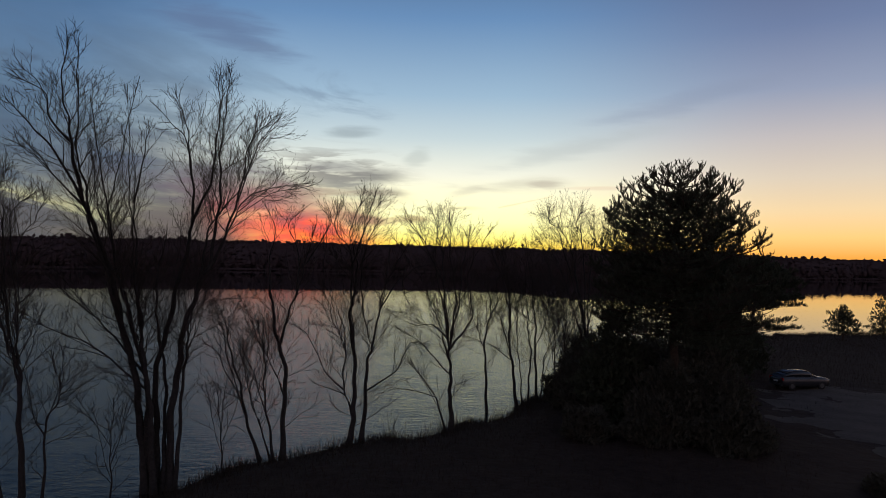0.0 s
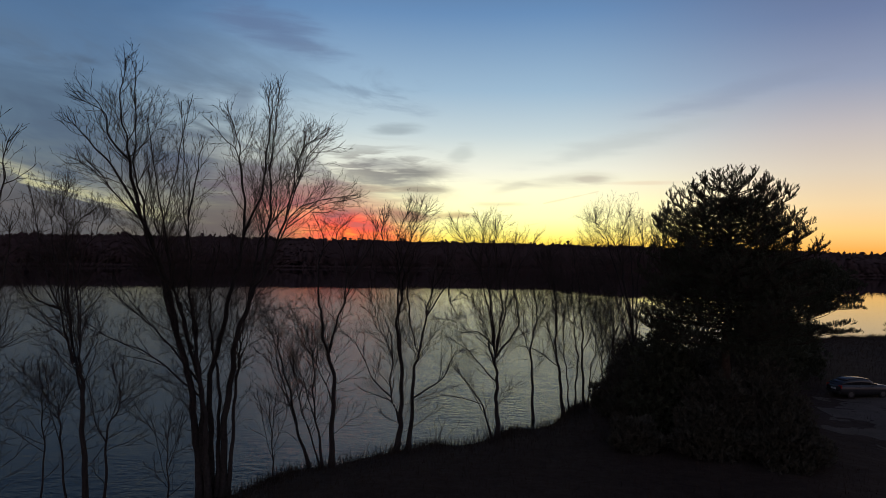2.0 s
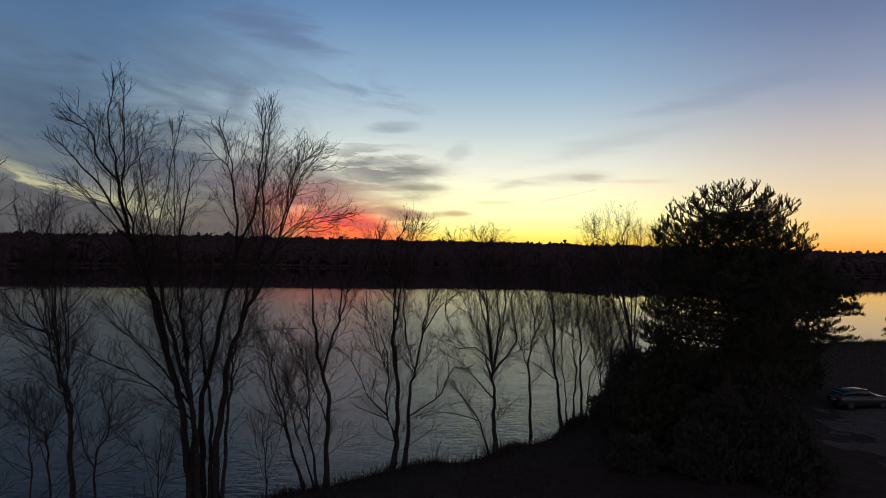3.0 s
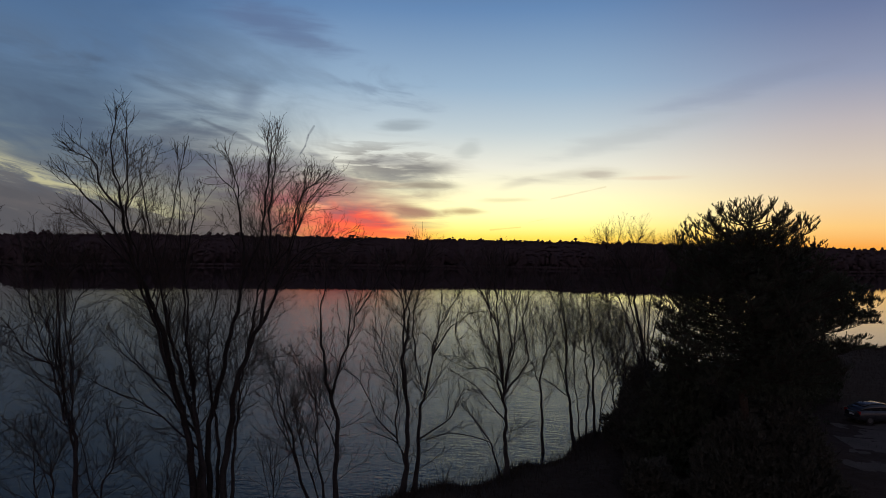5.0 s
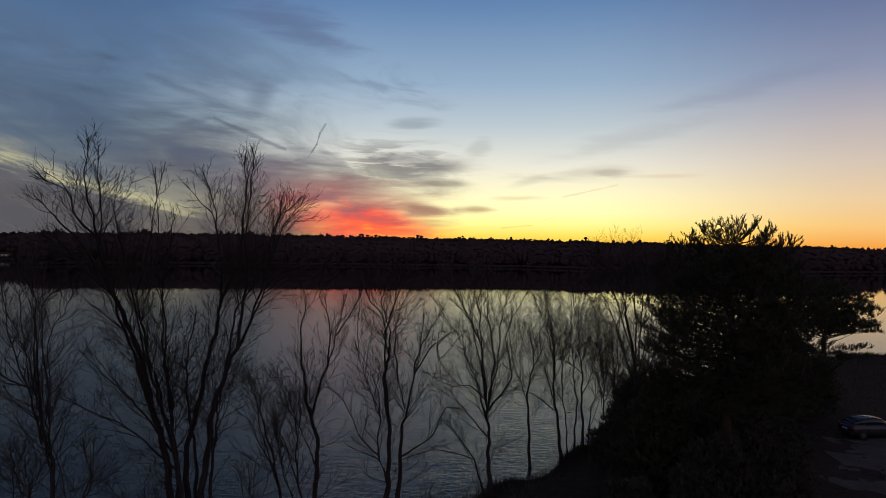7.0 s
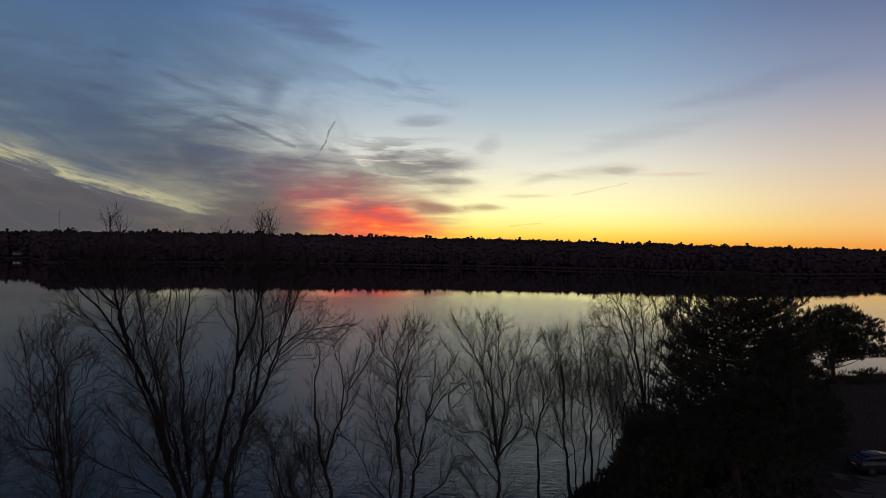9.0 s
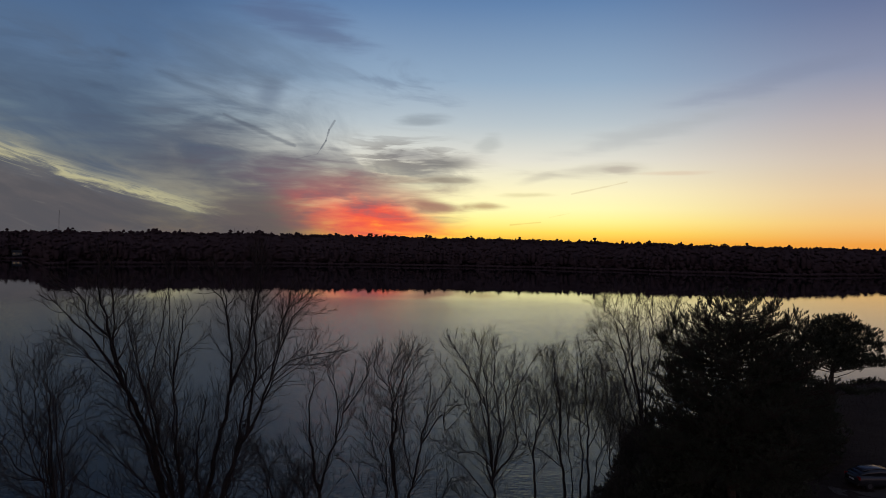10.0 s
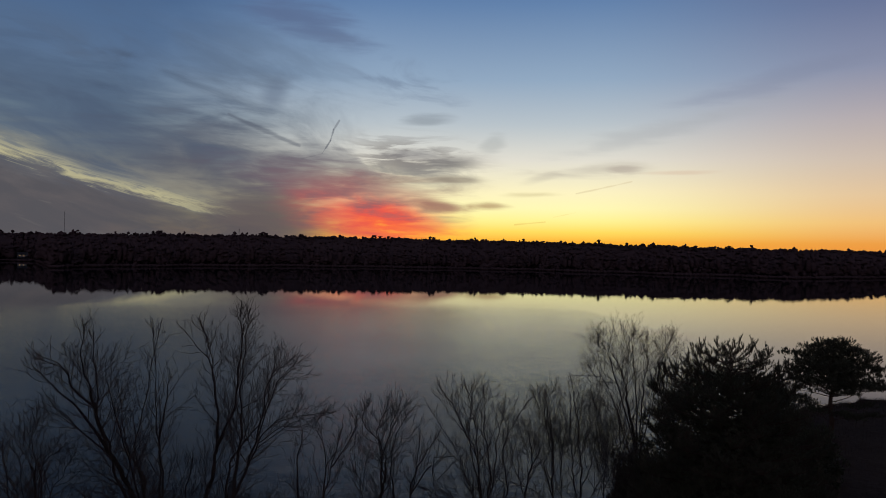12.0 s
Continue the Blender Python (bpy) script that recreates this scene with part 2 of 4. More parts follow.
def lake_water():
    m = bpy.data.materials.new("lake_water")
    m.use_nodes = True
    n = Net(m.node_tree)
    co = n.t.nodes.new("ShaderNodeTexCoord").outputs["Object"]
    sep = n.t.nodes.new("ShaderNodeSeparateXYZ")
    n.put(sep.inputs[0], co)
    reach = n.add(n.sub(sep.outputs[1], n.mul(n.math("MINIMUM", sep.outputs[0], 0.0), 0.3)), n.add(n.mul(n.noise(co, 0.02, 3.0, 0.5), 16.0), n.mul(n.step(sep.outputs[0], 15.0, 75.0), 190.0)))  # calmer in the lee of the point
    calm = n.step(reach, 242.0, 285.0)  # the lee of the far shore lies still
    ease = n.step(reach, 40.0, 290.0)  # and the breeze fades towards it
    chop = n.noise(n.vec(sep.outputs[0], n.mul(sep.outputs[1], 1.6), 0.0), 1.3, 4.0, 0.6)
    swell = n.noise(co, 0.28, 3.0, 0.5)
    breeze = n.noise(co, 0.018, 3.0, 0.5)
    amount = n.add(n.mul(n.mul(breeze, n.sub(1.0, n.mul(ease, 0.985))), 0.25), 0.001)
    h = n.mul(n.add(chop, n.mul(swell, 1.6)), amount)
    k = n.t.nodes.new("ShaderNodeBump")
    k.inputs["Strength"].default_value = 1.0
    k.inputs["Distance"].default_value = 0.5
    n.put(k.inputs["Height"], h)
    b = n.t.nodes.new("ShaderNodeBsdfPrincipled")
    o = n.t.nodes.new("ShaderNodeOutputMaterial")
    b.inputs["Base Color"].default_value = (0.006, 0.008, 0.010, 1.0)
    n.put(b.inputs["Roughness"], n.sub(n.sub(0.17, n.mul(ease, 0.07)), n.mul(calm, 0.094)))
    b.inputs["IOR"].default_value = 1.333
    b.inputs["Specular IOR Level"].default_value = 0.18
    n.put(b.inputs["Normal"], k.outputs[0])
    n.put(o.inputs[0], b.outputs[0])
    return m


WATER = lake_water()
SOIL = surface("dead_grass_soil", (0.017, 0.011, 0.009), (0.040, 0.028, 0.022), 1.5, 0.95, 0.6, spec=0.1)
GRAVEL = surface("gravel", (0.046, 0.039, 0.035), (0.092, 0.079, 0.071), 5.0, 0.95, 0.6, spec=0.1, stains=0.45, spread=0.2)
BARK = surface("grey_bark", (0.018, 0.016, 0.015), (0.050, 0.045, 0.042), 9.0, 0.92, 0.8, spec=0.15)
TWIG = surface("twig_bark", (0.028, 0.022, 0.018), (0.065, 0.052, 0.045), 12.0, 0.9, 0.0, spec=0.15)
PINE_BARK = surface("pine_bark", (0.030, 0.022, 0.017), (0.075, 0.055, 0.042), 7.0, 0.95, 0.9, spec=0.1)
NEEDLE = surface("pine_needles", (0.030, 0.034, 0.022), (0.066, 0.074, 0.046), 3.0, 0.75, 0.0, spec=0.2, per_piece=True)
LEAF = surface("evergreen_leaves", (0.036, 0.034, 0.026), (0.070, 0.066, 0.048), 3.0, 0.8, 0.0, spec=0.15, per_piece=True)
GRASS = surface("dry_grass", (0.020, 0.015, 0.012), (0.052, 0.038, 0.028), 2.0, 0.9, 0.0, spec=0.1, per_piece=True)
WOODS = surface("far_pine_crowns", (0.068, 0.044, 0.043), (0.076, 0.050, 0.048), 0.5, 0.95, 0.0, spec=0.03, fixed_normal=True)
STEEL = surface("mast_steel", (0.06, 0.06, 0.06), (0.12, 0.12, 0.12), 2.0, 0.7, 0.0)
PAINT = surface("grey_paint", (0.030, 0.031, 0.034), (0.04, 0.041, 0.045), 3.0, 0.22, 0.0, metal=0.3, spec=0.6)
GLASS = surface("tinted_glass", (0.010, 0.011, 0.013), (0.014, 0.015, 0.017), 2.0, 0.14, 0.0, spec=0.6)
RUBBER = surface("rubber", (0.012, 0.012, 0.012), (0.022, 0.022, 0.022), 20.0, 0.85, 0.2)
ALLOY = surface("wheel_alloy", (0.08, 0.08, 0.085), (0.12, 0.12, 0.125), 10.0, 0.4, 0.0, metal=0.8)
TRIM = surface("black_plastic", (0.015, 0.015, 0.016), (0.03, 0.03, 0.03), 8.0, 0.6, 0.1)
LAMP_RED = surface("red_lamp_lens", (0.20, 0.010, 0.010), (0.28, 0.015, 0.012), 8.0, 0.2, 0.0, spec=0.5)
LAMP_CLEAR = surface("clear_lamp_lens", (0.12, 0.12, 0.125), (0.16, 0.16, 0.165), 8.0, 0.2, 0.0, spec=0.5)
PLATE = surface("licence_plate_white", (0.5, 0.5, 0.5), (0.6, 0.6, 0.6), 8.0, 0.5, 0.0)
CLAPBOARD = surface("weathered_clapboard", (0.20, 0.19, 0.17), (0.32, 0.30, 0.27), 3.0, 0.85, 0.2)
ROOFING = surface("asphalt_shingles", (0.03, 0.03, 0.03), (0.06, 0.055, 0.05), 4.0, 0.95, 0.4)
WINDOW_LIGHT = glowing("lit_window", (1.0, 0.62, 0.30), 0.5)


# ---------------------------------------------------------------- mesh helpers
def mesh_ob(name, verts, faces, material, parent=None, label="", smooth=False):
    me = bpy.data.meshes.new(name)
    me.from_pydata(verts, [], faces)
    me.materials.append(material)
    if smooth:
        me.polygons.foreach_set("use_smooth", [True] * len(me.polygons))
    me.update()
    ob = new(name, me)
    if parent:
        ob.parent = parent
    if label:
        tagged(ob, label)
    return ob


def part(name, bm, material, parent, label="", smooth=False):
    """One bmesh as one mesh object under a thing or a part."""
    me = bpy.data.meshes.new(name)
    bm.to_mesh(me)
    bm.free()
    me.materials.append(material)
    if smooth:
        me.polygons.foreach_set("use_smooth", [True] * len(me.polygons))
    ob = new(name, me)
    ob.parent = parent
    if label:
        tagged(ob, label)
    return ob


def thing(name, place, label, category, group="", turn=0.0):
    ob = new(name)
    ob.empty_display_size = 0.3
    ob.matrix_basis = pose(*place, 0, 0, turn)
    return tagged(ob, label, category, group)


class Tubes:
    """Collects tapered tubes along polylines into one mesh."""

    def __init__(self):
        self.v, self.f = [], []

    def tube(self, pts, radii, sides):
        first = len(self.v)
        n = len(pts)
        for i in range(n):
            a, b = pts[max(i - 1, 0)], pts[min(i + 1, n - 1)]
            dx, dy, dz = b[0] - a[0], b[1] - a[1], b[2] - a[2]
            l = math.sqrt(dx * dx + dy * dy + dz * dz) or 1e-6
            dx, dy, dz = dx / l, dy / l, dz / l
            # two directions across the tube
            if abs(dz) < 0.9:
                h = math.sqrt(dx * dx + dy * dy)
                ux, uy, uz = -dy / h, dx / h, 0.0
            else:
                h = math.sqrt(dz * dz + dy * dy)
                ux, uy, uz = 0.0, dz / h, -dy / h
            wx, wy, wz = dy * uz - dz * uy, dz * ux - dx * uz, dx * uy - dy * ux
            r = radii[i]
            p = pts[i]
            for k in range(sides):
                c, s = math.cos(6.28319 * k / sides) * r, math.sin(6.28319 * k / sides) * r
                self.v.append((p[0] + ux * c + wx * s, p[1] + uy * c + wy * s, p[2] + uz * c + wz * s))
        for i in range(n - 1):
            o = first + i * sides
            for k in range(sides):
                k2 = (k + 1) % sides
                self.f.append((o + k, o + k2, o + sides + k2, o + sides + k))

    def ob(self, name, material, parent, label="", smooth=True):
        return mesh_ob(name, self.v, self.f, material, parent, label, smooth)


# ---------------------------------------------------------------- ground: near bank, lake bed and far hill in one sheet
SHORE = ((-400, 5), (-120, 12), (-60, 16), (-30, 22.0), (-17.6, 26.3), (-13.6, 29.0), (-11.8, 31.0), (-9.4, 35.2), (-5.7, 38.6), (-0.5, 42.0), (3.4, 46.6), (8.0, 55.8),
         (12.0, 66), (25, 88), (49, 105), (64, 109), (110, 115), (400, 125))
FAR = ((-180, 300), (-100, 300), (-60, 640), (-45, 860), (-37.2, 880), (-36.2, 650), (-31, 690), (-18, 740), (0, 740), (12, 700), (22, 690), (30, 900), (40, 1250), (60, 1400), (80, 1500), (180, 1500))
CREST = ((-60, 20), (-40, 20.0), (-37.2, 20.5), (-36.2, 17.5), (-28, 19.5), (-20, 20.5), (0, 19.0), (10, 15.6), (18.5, 13.0), (26, 14.0), (32, 16), (40, 16.5), (180, 16))
CREST_AT = ((-180, 1120), (-37.2, 1120), (-36.2, 860), (-2, 860), (10, 820), (18, 790), (24, 900), (30, 1280), (40, 1500), (60, 1600), (180, 1700))


def curve(table, x):
    return np.interp(x, [p[0] for p in table], [p[1] for p in table])


def ground_height(x, y):
    x, y = np.asarray(x, float), np.asarray(y, float)
    slope = (curve(SHORE, x + 2) - curve(SHORE, x - 2)) / 4.0
    s = (curve(SHORE, x) - y) / np.sqrt(1 + slope * slope)
    s = s + 0.35 * np.sin(x * 0.9 + y * 0.31) + 0.25 * np.sin(x * 2.3 - y * 0.7)
    bank = 0.75 - 0.6 * np.clip((x - 13) / 9, 0, 1)
    near = np.where(s > 0, bank * (1 - np.exp(-np.maximum(s, 0) / 2.5)) + 0.001 * np.maximum(s, 0), np.maximum(0.22 * s, -2.5))
    near = near + np.where(s > 1, 0.05 * np.sin(x * 0.7 + 1.3) * np.sin(y * 0.55) + 0.04 * np.sin(x * 1.9) * np.sin(y * 1.6 + 0.4), 0)
    r, a = np.hypot(x, y), np.degrees(np.arctan2(x, y))
    d = r - curve(FAR, a) - 8 * np.sin(a * 0.9) - 4 * np.sin(a * 2.7)
    rise = np.clip(d / np.maximum(curve(CREST_AT, a) - curve(FAR, a), 60), 0, 1)
    hill = np.where(d > 0, 0.6 + curve(CREST, a) * rise * rise * (3 - 2 * rise), np.maximum(0.05 * d, -2.5))
    front = y > -20
    return np.where(front & (s < 0), np.maximum(near, hill), np.where(s > 0, near, hill))


def z_at(x, y):
    return float(ground_height(x, y))


def build_ground():
    rings = np.concatenate([np.linspace(1, 120, 150), np.geomspace(122, 4600, 70)])
    az = np.concatenate([np.linspace(-60, 60, 360, endpoint=False), np.linspace(60, 300, 90, endpoint=False)])
    rr, aa = np.meshgrid(rings, np.radians(az), indexing="ij")
    x, y = rr * np.sin(aa), rr * np.cos(aa)
    z = ground_height(x, y)
    n, m = rr.shape
    verts = np.stack([x, y, z], -1).reshape(-1, 3).tolist() + [(0.0, 0.0, z_at(0, 0))]
    faces = [(i * m + j, i * m + (j + 1) % m, (i + 1) * m + (j + 1) % m, (i + 1) * m + j) for i in range(n - 1) for j in range(m)]
    faces += [(len(verts) - 1, (j + 1) % m, j) for j in range(m)]
    faces = [f[::-1] for f in faces]
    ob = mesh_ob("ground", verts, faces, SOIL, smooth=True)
    tagged(ob, "dark lake bank of dead winter grass and bare soil", "ground", kind="structure")


def build_water():
    rings = np.concatenate([[6.0], np.linspace(12, 120, 20), np.geomspace(140, 1650, 25)])
    verts, faces = [], []
    m = 72
    for r in rings:
        for j in range(m):
            a = math.radians(-100 + 200 * j / (m - 1))
            verts.append((r * math.sin(a), max(r * math.cos(a), -12.0), 0.0))
    for i in range(len(rings) - 1):
        for j in range(m - 1):
            faces.append((i * m + j, (i + 1) * m + j, (i + 1) * m + j + 1, i * m + j + 1))
    faces = [f[::-1] for f in faces]
    tagged(mesh_ob("water", verts, faces, WATER), "still dark lake water that mirrors the sunset sky", "lake", kind="structure")


build_ground()
build_water()


# ---------------------------------------------------------------- bare trees
def wander(rng, p, d, length, steps, bend, lift):
    """A polyline that sets off from p along d, wavers, and turns upwards by lift."""
    pts = [p]
    x, y, z = d
    seg = length / steps
    for _ in range(steps):
        x += rng.uniform(-bend, bend)
        y += rng.uniform(-bend, bend)
        z += rng.uniform(-bend, bend) + lift
        l = math.sqrt(x * x + y * y + z * z)
        x, y, z = x / l, y / l, z / l
        q = pts[-1]
        pts.append((q[0] + x * seg, q[1] + y * seg, q[2] + z * seg))
    return pts


def side_way(rng, d, angle, spin):
    """A direction at that angle (radians) from d, turned about it by spin."""
    v = Vector(d).normalized()
    u = v.orthogonal().normalized()
    w = v.cross(u)
    s = u * math.cos(spin) + w * math.sin(spin)
    return v * math.cos(angle) + s * math.sin(angle)


def at_fraction(pts, s):
    k = s * (len(pts) - 1)
    i = min(int(k), len(pts) - 2)
    f = k - i
    a, b = pts[i], pts[i + 1]
    return tuple(a[j] + (b[j] - a[j]) * f for j in range(3)), tuple(b[j] - a[j] for j in range(3))


def clothe(rng, twigs, pts, radius, length, level, dense):
    """Branchlets along a limb, twigs along a branchlet."""
    gap = (0.0, 0.24, 0.16)[level] / dense
    count = max(2, int(length / gap))
    spin = rng.uniform(0, 6.28)
    for i in range(count):
        s = 0.15 + 0.85 * (i + rng.random()) / count
        p, d = at_fraction(pts, min(s, 0.985))
        spin += 2.4 + rng.uniform(-0.5, 0.5)
        if level == 1:
            way = side_way(rng, d, rng.uniform(0.35, 0.8), spin)
            l = (0.22 + 0.36 * (1 - s)) * length * rng.uniform(0.5, 1.3) + 0.35
            r = max(0.0080, radius * (1 - s) * 0.6)
            sub = wander(rng, p, way, l, 5, 0.24, 0.08)
            twigs.tube(sub, [r, r * 0.87, r * 0.75, r * 0.6, r * 0.5, 0.006], 3)
            clothe(rng, twigs, sub, r, l, 2, dense)
        else:
            way = side_way(rng, d, rng.uniform(0.45, 1.0), spin)
            l = rng.uniform(0.14, 0.48) * min(1.0, 0.45 + length * 0.45)
            twigs.tube(wander(rng, p, way, l, 1, 0.25, 0.1), [0.0058, 0.0035], 3)


def smooth_path(knots, per=6):
    """A rounded line through knots (Catmull-Rom)."""
    k = [Vector(p) for p in knots]
    k = [k[0] * 2 - k[1]] + k + [k[-1] * 2 - k[-2]]
    out = []
    for i in range(1, len(k) - 2):
        for j in range(per):
            t = j / per
            out.append(0.5 * (2 * k[i] + (k[i + 1] - k[i - 1]) * t + (2 * k[i - 1] - 5 * k[i] + 4 * k[i + 1] - k[i + 2]) * t * t + (3 * k[i] - k[i - 1] - 3 * k[i + 1] + k[i + 2]) * t ** 3))
    return out + [k[-2]]


def fan(rng, high, radius, count, spread):
    """Stems of a lesser tree: one trunk, and limbs that leave it one above another and turn upwards."""
    lean = rng.uniform(-0.08, 0.08) * high
    rows = [(-1, 0.0, radius, lean * 0.3, high * 0.3, lean * 0.5, high * 0.62, lean, high)]
    for i in range(count):
        at = 0.2 + 0.4 * (i + rng.random()) / count
        x = (1 if i % 2 else -1) * spread * rng.uniform(0.5, 1.0)
        z = high * (at + 0.08)
        top = high * rng.uniform(0.78, 1.0)
        rows.append((0, at, radius * rng.uniform(0.45, 0.6), x * 0.45, z + (top - z) * 0.2, x * 0.75, z + (top - z) * 0.55, x, top))
    return rows


def bare_tree(x, y, stems, label, seed, lean=0.0, deep=0.9, dense=1.0, low=1.0, extra=2, group="bare trees on the bank"):
    """stems: (parent, where, radius, then x and height of two bends and of the tip). where: how far up the parent stem it leaves it, or,
    for a stem of its own (parent -1), its x at the ground. lean: metres by which its crown leans over along y, from 8 m of height to 17 m."""
    rng = random.Random(seed)
    tree = thing("bare_tree", (x, y, z_at(x, y) - 0.05), label, "tree", group)
    twigs = Tubes()
    made = []
    stems = list(stems)
    guides = len(stems)
    for _ in range(extra):  # thinner stems that rise beside the main ones
        k = rng.randrange(guides)
        _, _, rad, x1, z1, x2, z2, x3, z3 = stems[k]
        at, go = rng.uniform(0.12, 0.6), rng.uniform(-0.8, 0.8)
        zs = z1 + (z3 - z1) * at
        top = zs + (z3 - zs) * rng.uniform(0.75, 1.0)
        stems.append((k, at, max(0.03, rad * rng.uniform(0.3, 0.5)), x2 + (x3 - x2) * at * 0.5 + go * 0.45, zs + (top - zs) * 0.35, x2 + (x3 - x2) * 0.6 + go * 0.8, zs + (top - zs) * 0.68, x3 + go * 1.2, top))
    for n, (parent, where, rad, x1, z1, x2, z2, x3, z3) in enumerate(stems):
        tip_depth = rng.uniform(-deep, deep) if n else 0.0
        if parent < 0:
            start, off = Vector((where, rng.uniform(-0.2, 0.2) if n else 0.0, 0.0)), 0.0
        else:
            start = Vector(at_fraction(made[parent], min(where, 0.995))[0])
            off = start.y - lean * max(start.z - 8, 0) / 9
        knots = [start] + [Vector((kx, lean * max(kz - 8, 0) / 9 + off + tip_depth * f, kz)) for kx, kz, f in ((x1, z1, 0.35), (x2, z2, 0.7), (x3, z3 - min(0.5, (z3 - z2) * 0.3), 1.0))]
        pts = smooth_path(knots, 10)
        length = sum((q - p).length for p, q in zip(pts, pts[1:]))
        thick = 0.86 if parent < 0 else 0.66
        kids = [r for p, w, r, *_ in stems if p == n and w > 0.88]
        end = 0.66 * max(kids) if kids else 0.014
        phase = [rng.uniform(0, 6.28) for _ in range(4)]
        wob = min(0.009 * length, 0.06)
        line, radii = [], []
        for i, p in enumerate(pts):
            s = i / (len(pts) - 1)
            k = wob * math.sin(3.1416 * min(1.0, s * 1.02)) ** 0.5 if 0 < s < 0.98 else 0.0
            line.append((p.x + k * (math.sin(s * length * 1.9 + phase[0]) + 0.7 * math.sin(s * length * 5.1 + phase[1])), p.y + k * math.sin(s * length * 1.9 + phase[2]), p.z))
            flare = 1 + 0.45 * math.exp(-p.z / 0.45) if parent < 0 else 1.0
            radii.append(max(0.012, thick * (rad + (end - rad) * s ** 0.65) * flare))
        made.append(line)
        stem = Tubes()
        stem.tube(line, radii, 8)
        stem.ob("trunk" if parent < 0 else "stem", BARK, tree)
        if parent < 0:  # thin arching sprays low on the trunk
            for i in range(int(z3 * 1.4 * low)):
                p, d = at_fraction(line, rng.uniform(0.12, 0.75))
                way = side_way(rng, d, rng.uniform(0.6, 1.2), rng.uniform(0, 6.28))
                l = rng.uniform(0.9, 2.9)
                spray = wander(rng, p, way, l, 8, 0.17, 0.015)
                twigs.tube(spray, [0.019, 0.017, 0.015, 0.013, 0.012, 0.010, 0.009, 0.007, 0.005], 3)
                clothe(rng, twigs, spray, 0.016, l, 1, 0.75 * dense)
        begin = 0.38 if parent < 0 else 0.14
        count = int(length * (1 - begin) / 0.36 * dense)
        spin = rng.uniform(0, 6.28)
        for i in range(count):
            s = begin + (0.99 - begin) * (i + rng.random() * 0.9) / count
            p, d = at_fraction(line, s)
            spin += 2.4 + rng.uniform(-0.6, 0.6)
            left = length * (1 - s) if not kids else length * 0.3
            l = min(0.38 + 0.5 * left, 2.4) * rng.uniform(0.45, 1.15)
            way = side_way(rng, d, rng.uniform(0.4, 0.95), spin)
            lift = 0.075 if d[2] > 0.25 * length / 21 else 0.03
            r = max(0.012, min(0.5 * (rad + (end - rad) * s), 0.008 + 0.0065 * l))
            limb = wander(rng, p, way, l, 8, 0.19, lift)
            tapers = [max(r * (1 - j / 8.6), 0.007) for j in range(9)]
            if l > 1.7:
                t = Tubes()
                t.tube(limb, tapers, 5)
                t.ob("limb", TWIG, tree)
            else:
                twigs.tube(limb, tapers, 4)
            clothe(rng, twigs, limb, r, l, 1, dense)
        if not kids:  # the leader breaks up into a spray of whips
            for i in range(6 if rad > 0.075 else 2):
                p, d = at_fraction(line, rng.uniform(0.84, 0.99))
                l = rng.uniform(0.4, 0.9)
                whip = wander(rng, p, side_way(rng, d, rng.uniform(0.1, 0.5), rng.uniform(0, 6.28)), l, 5, 0.14, 0.05)
                twigs.tube(whip, [0.013, 0.011, 0.010, 0.008, 0.006, 0.004], 3)
                clothe(rng, twigs, whip, 0.011, l, 2, dense)
    tagged(twigs.ob("twig_mass", TWIG, tree, "fine bare winter twigs"), kind="stuff")
    return tree


bare_tree(-12.86, 30.8, [(-1, 0.00, 0.24, -0.5, 4.5, -1.4, 9.8, -1.8, 12.8), (0, 0.98, 0.13, -1.6, 14.2, -1.5, 15.7, -0.8, 18.0), (0, 0.98, 0.10, -2.5, 14.0, -3.2, 14.9, -3.8, 15.9),
          (1, 0.32, 0.08, -2.1, 14.9, -2.0, 15.7, -2.9, 16.4), (0, 0.50, 0.14, -1.4, 11.0, -1.2, 14.0, -0.3, 17.7), (-1, 0.37, 0.20, 0.0, 5.3, -0.8, 8.9, -0.2, 16.0),
          (0, 0.93, 0.07, -2.4, 12.7, -2.8, 13.5, -3.3, 14.4)],
          "tall many-stemmed bare tree leaning out at the water's edge", 11, lean=-4.9, low=0.6, extra=3)
bare_tree(-12.68, 30.9, [(-1, 0.00, 0.20, -0.4, 5.2, -0.8, 9.3, -0.7, 14.3), (0, 0.37, 0.14, -1.4, 8.8, -1.8, 11.8, -0.4, 17.7), (0, 0.47, 0.12, -1.0, 9.0, -1.2, 12.2, -1.3, 17.6),
          (0, 0.32, 0.09, -2.2, 7.0, -3.6, 8.0, -5.0, 9.7), (0, 0.28, 0.08, -2.5, 6.2, -4.4, 7.0, -5.7, 8.2), (1, 0.33, 0.08, -1.7, 10.5, -2.2, 12.6, -2.3, 15.2),
          (0, 0.88, 0.07, -0.3, 13.6, 0.0, 14.5, 0.3, 15.3)],
          "tall bare tree with low limbs reaching out sideways over the water", 34, lean=-1.2, dense=0.8, low=0.6, extra=2)
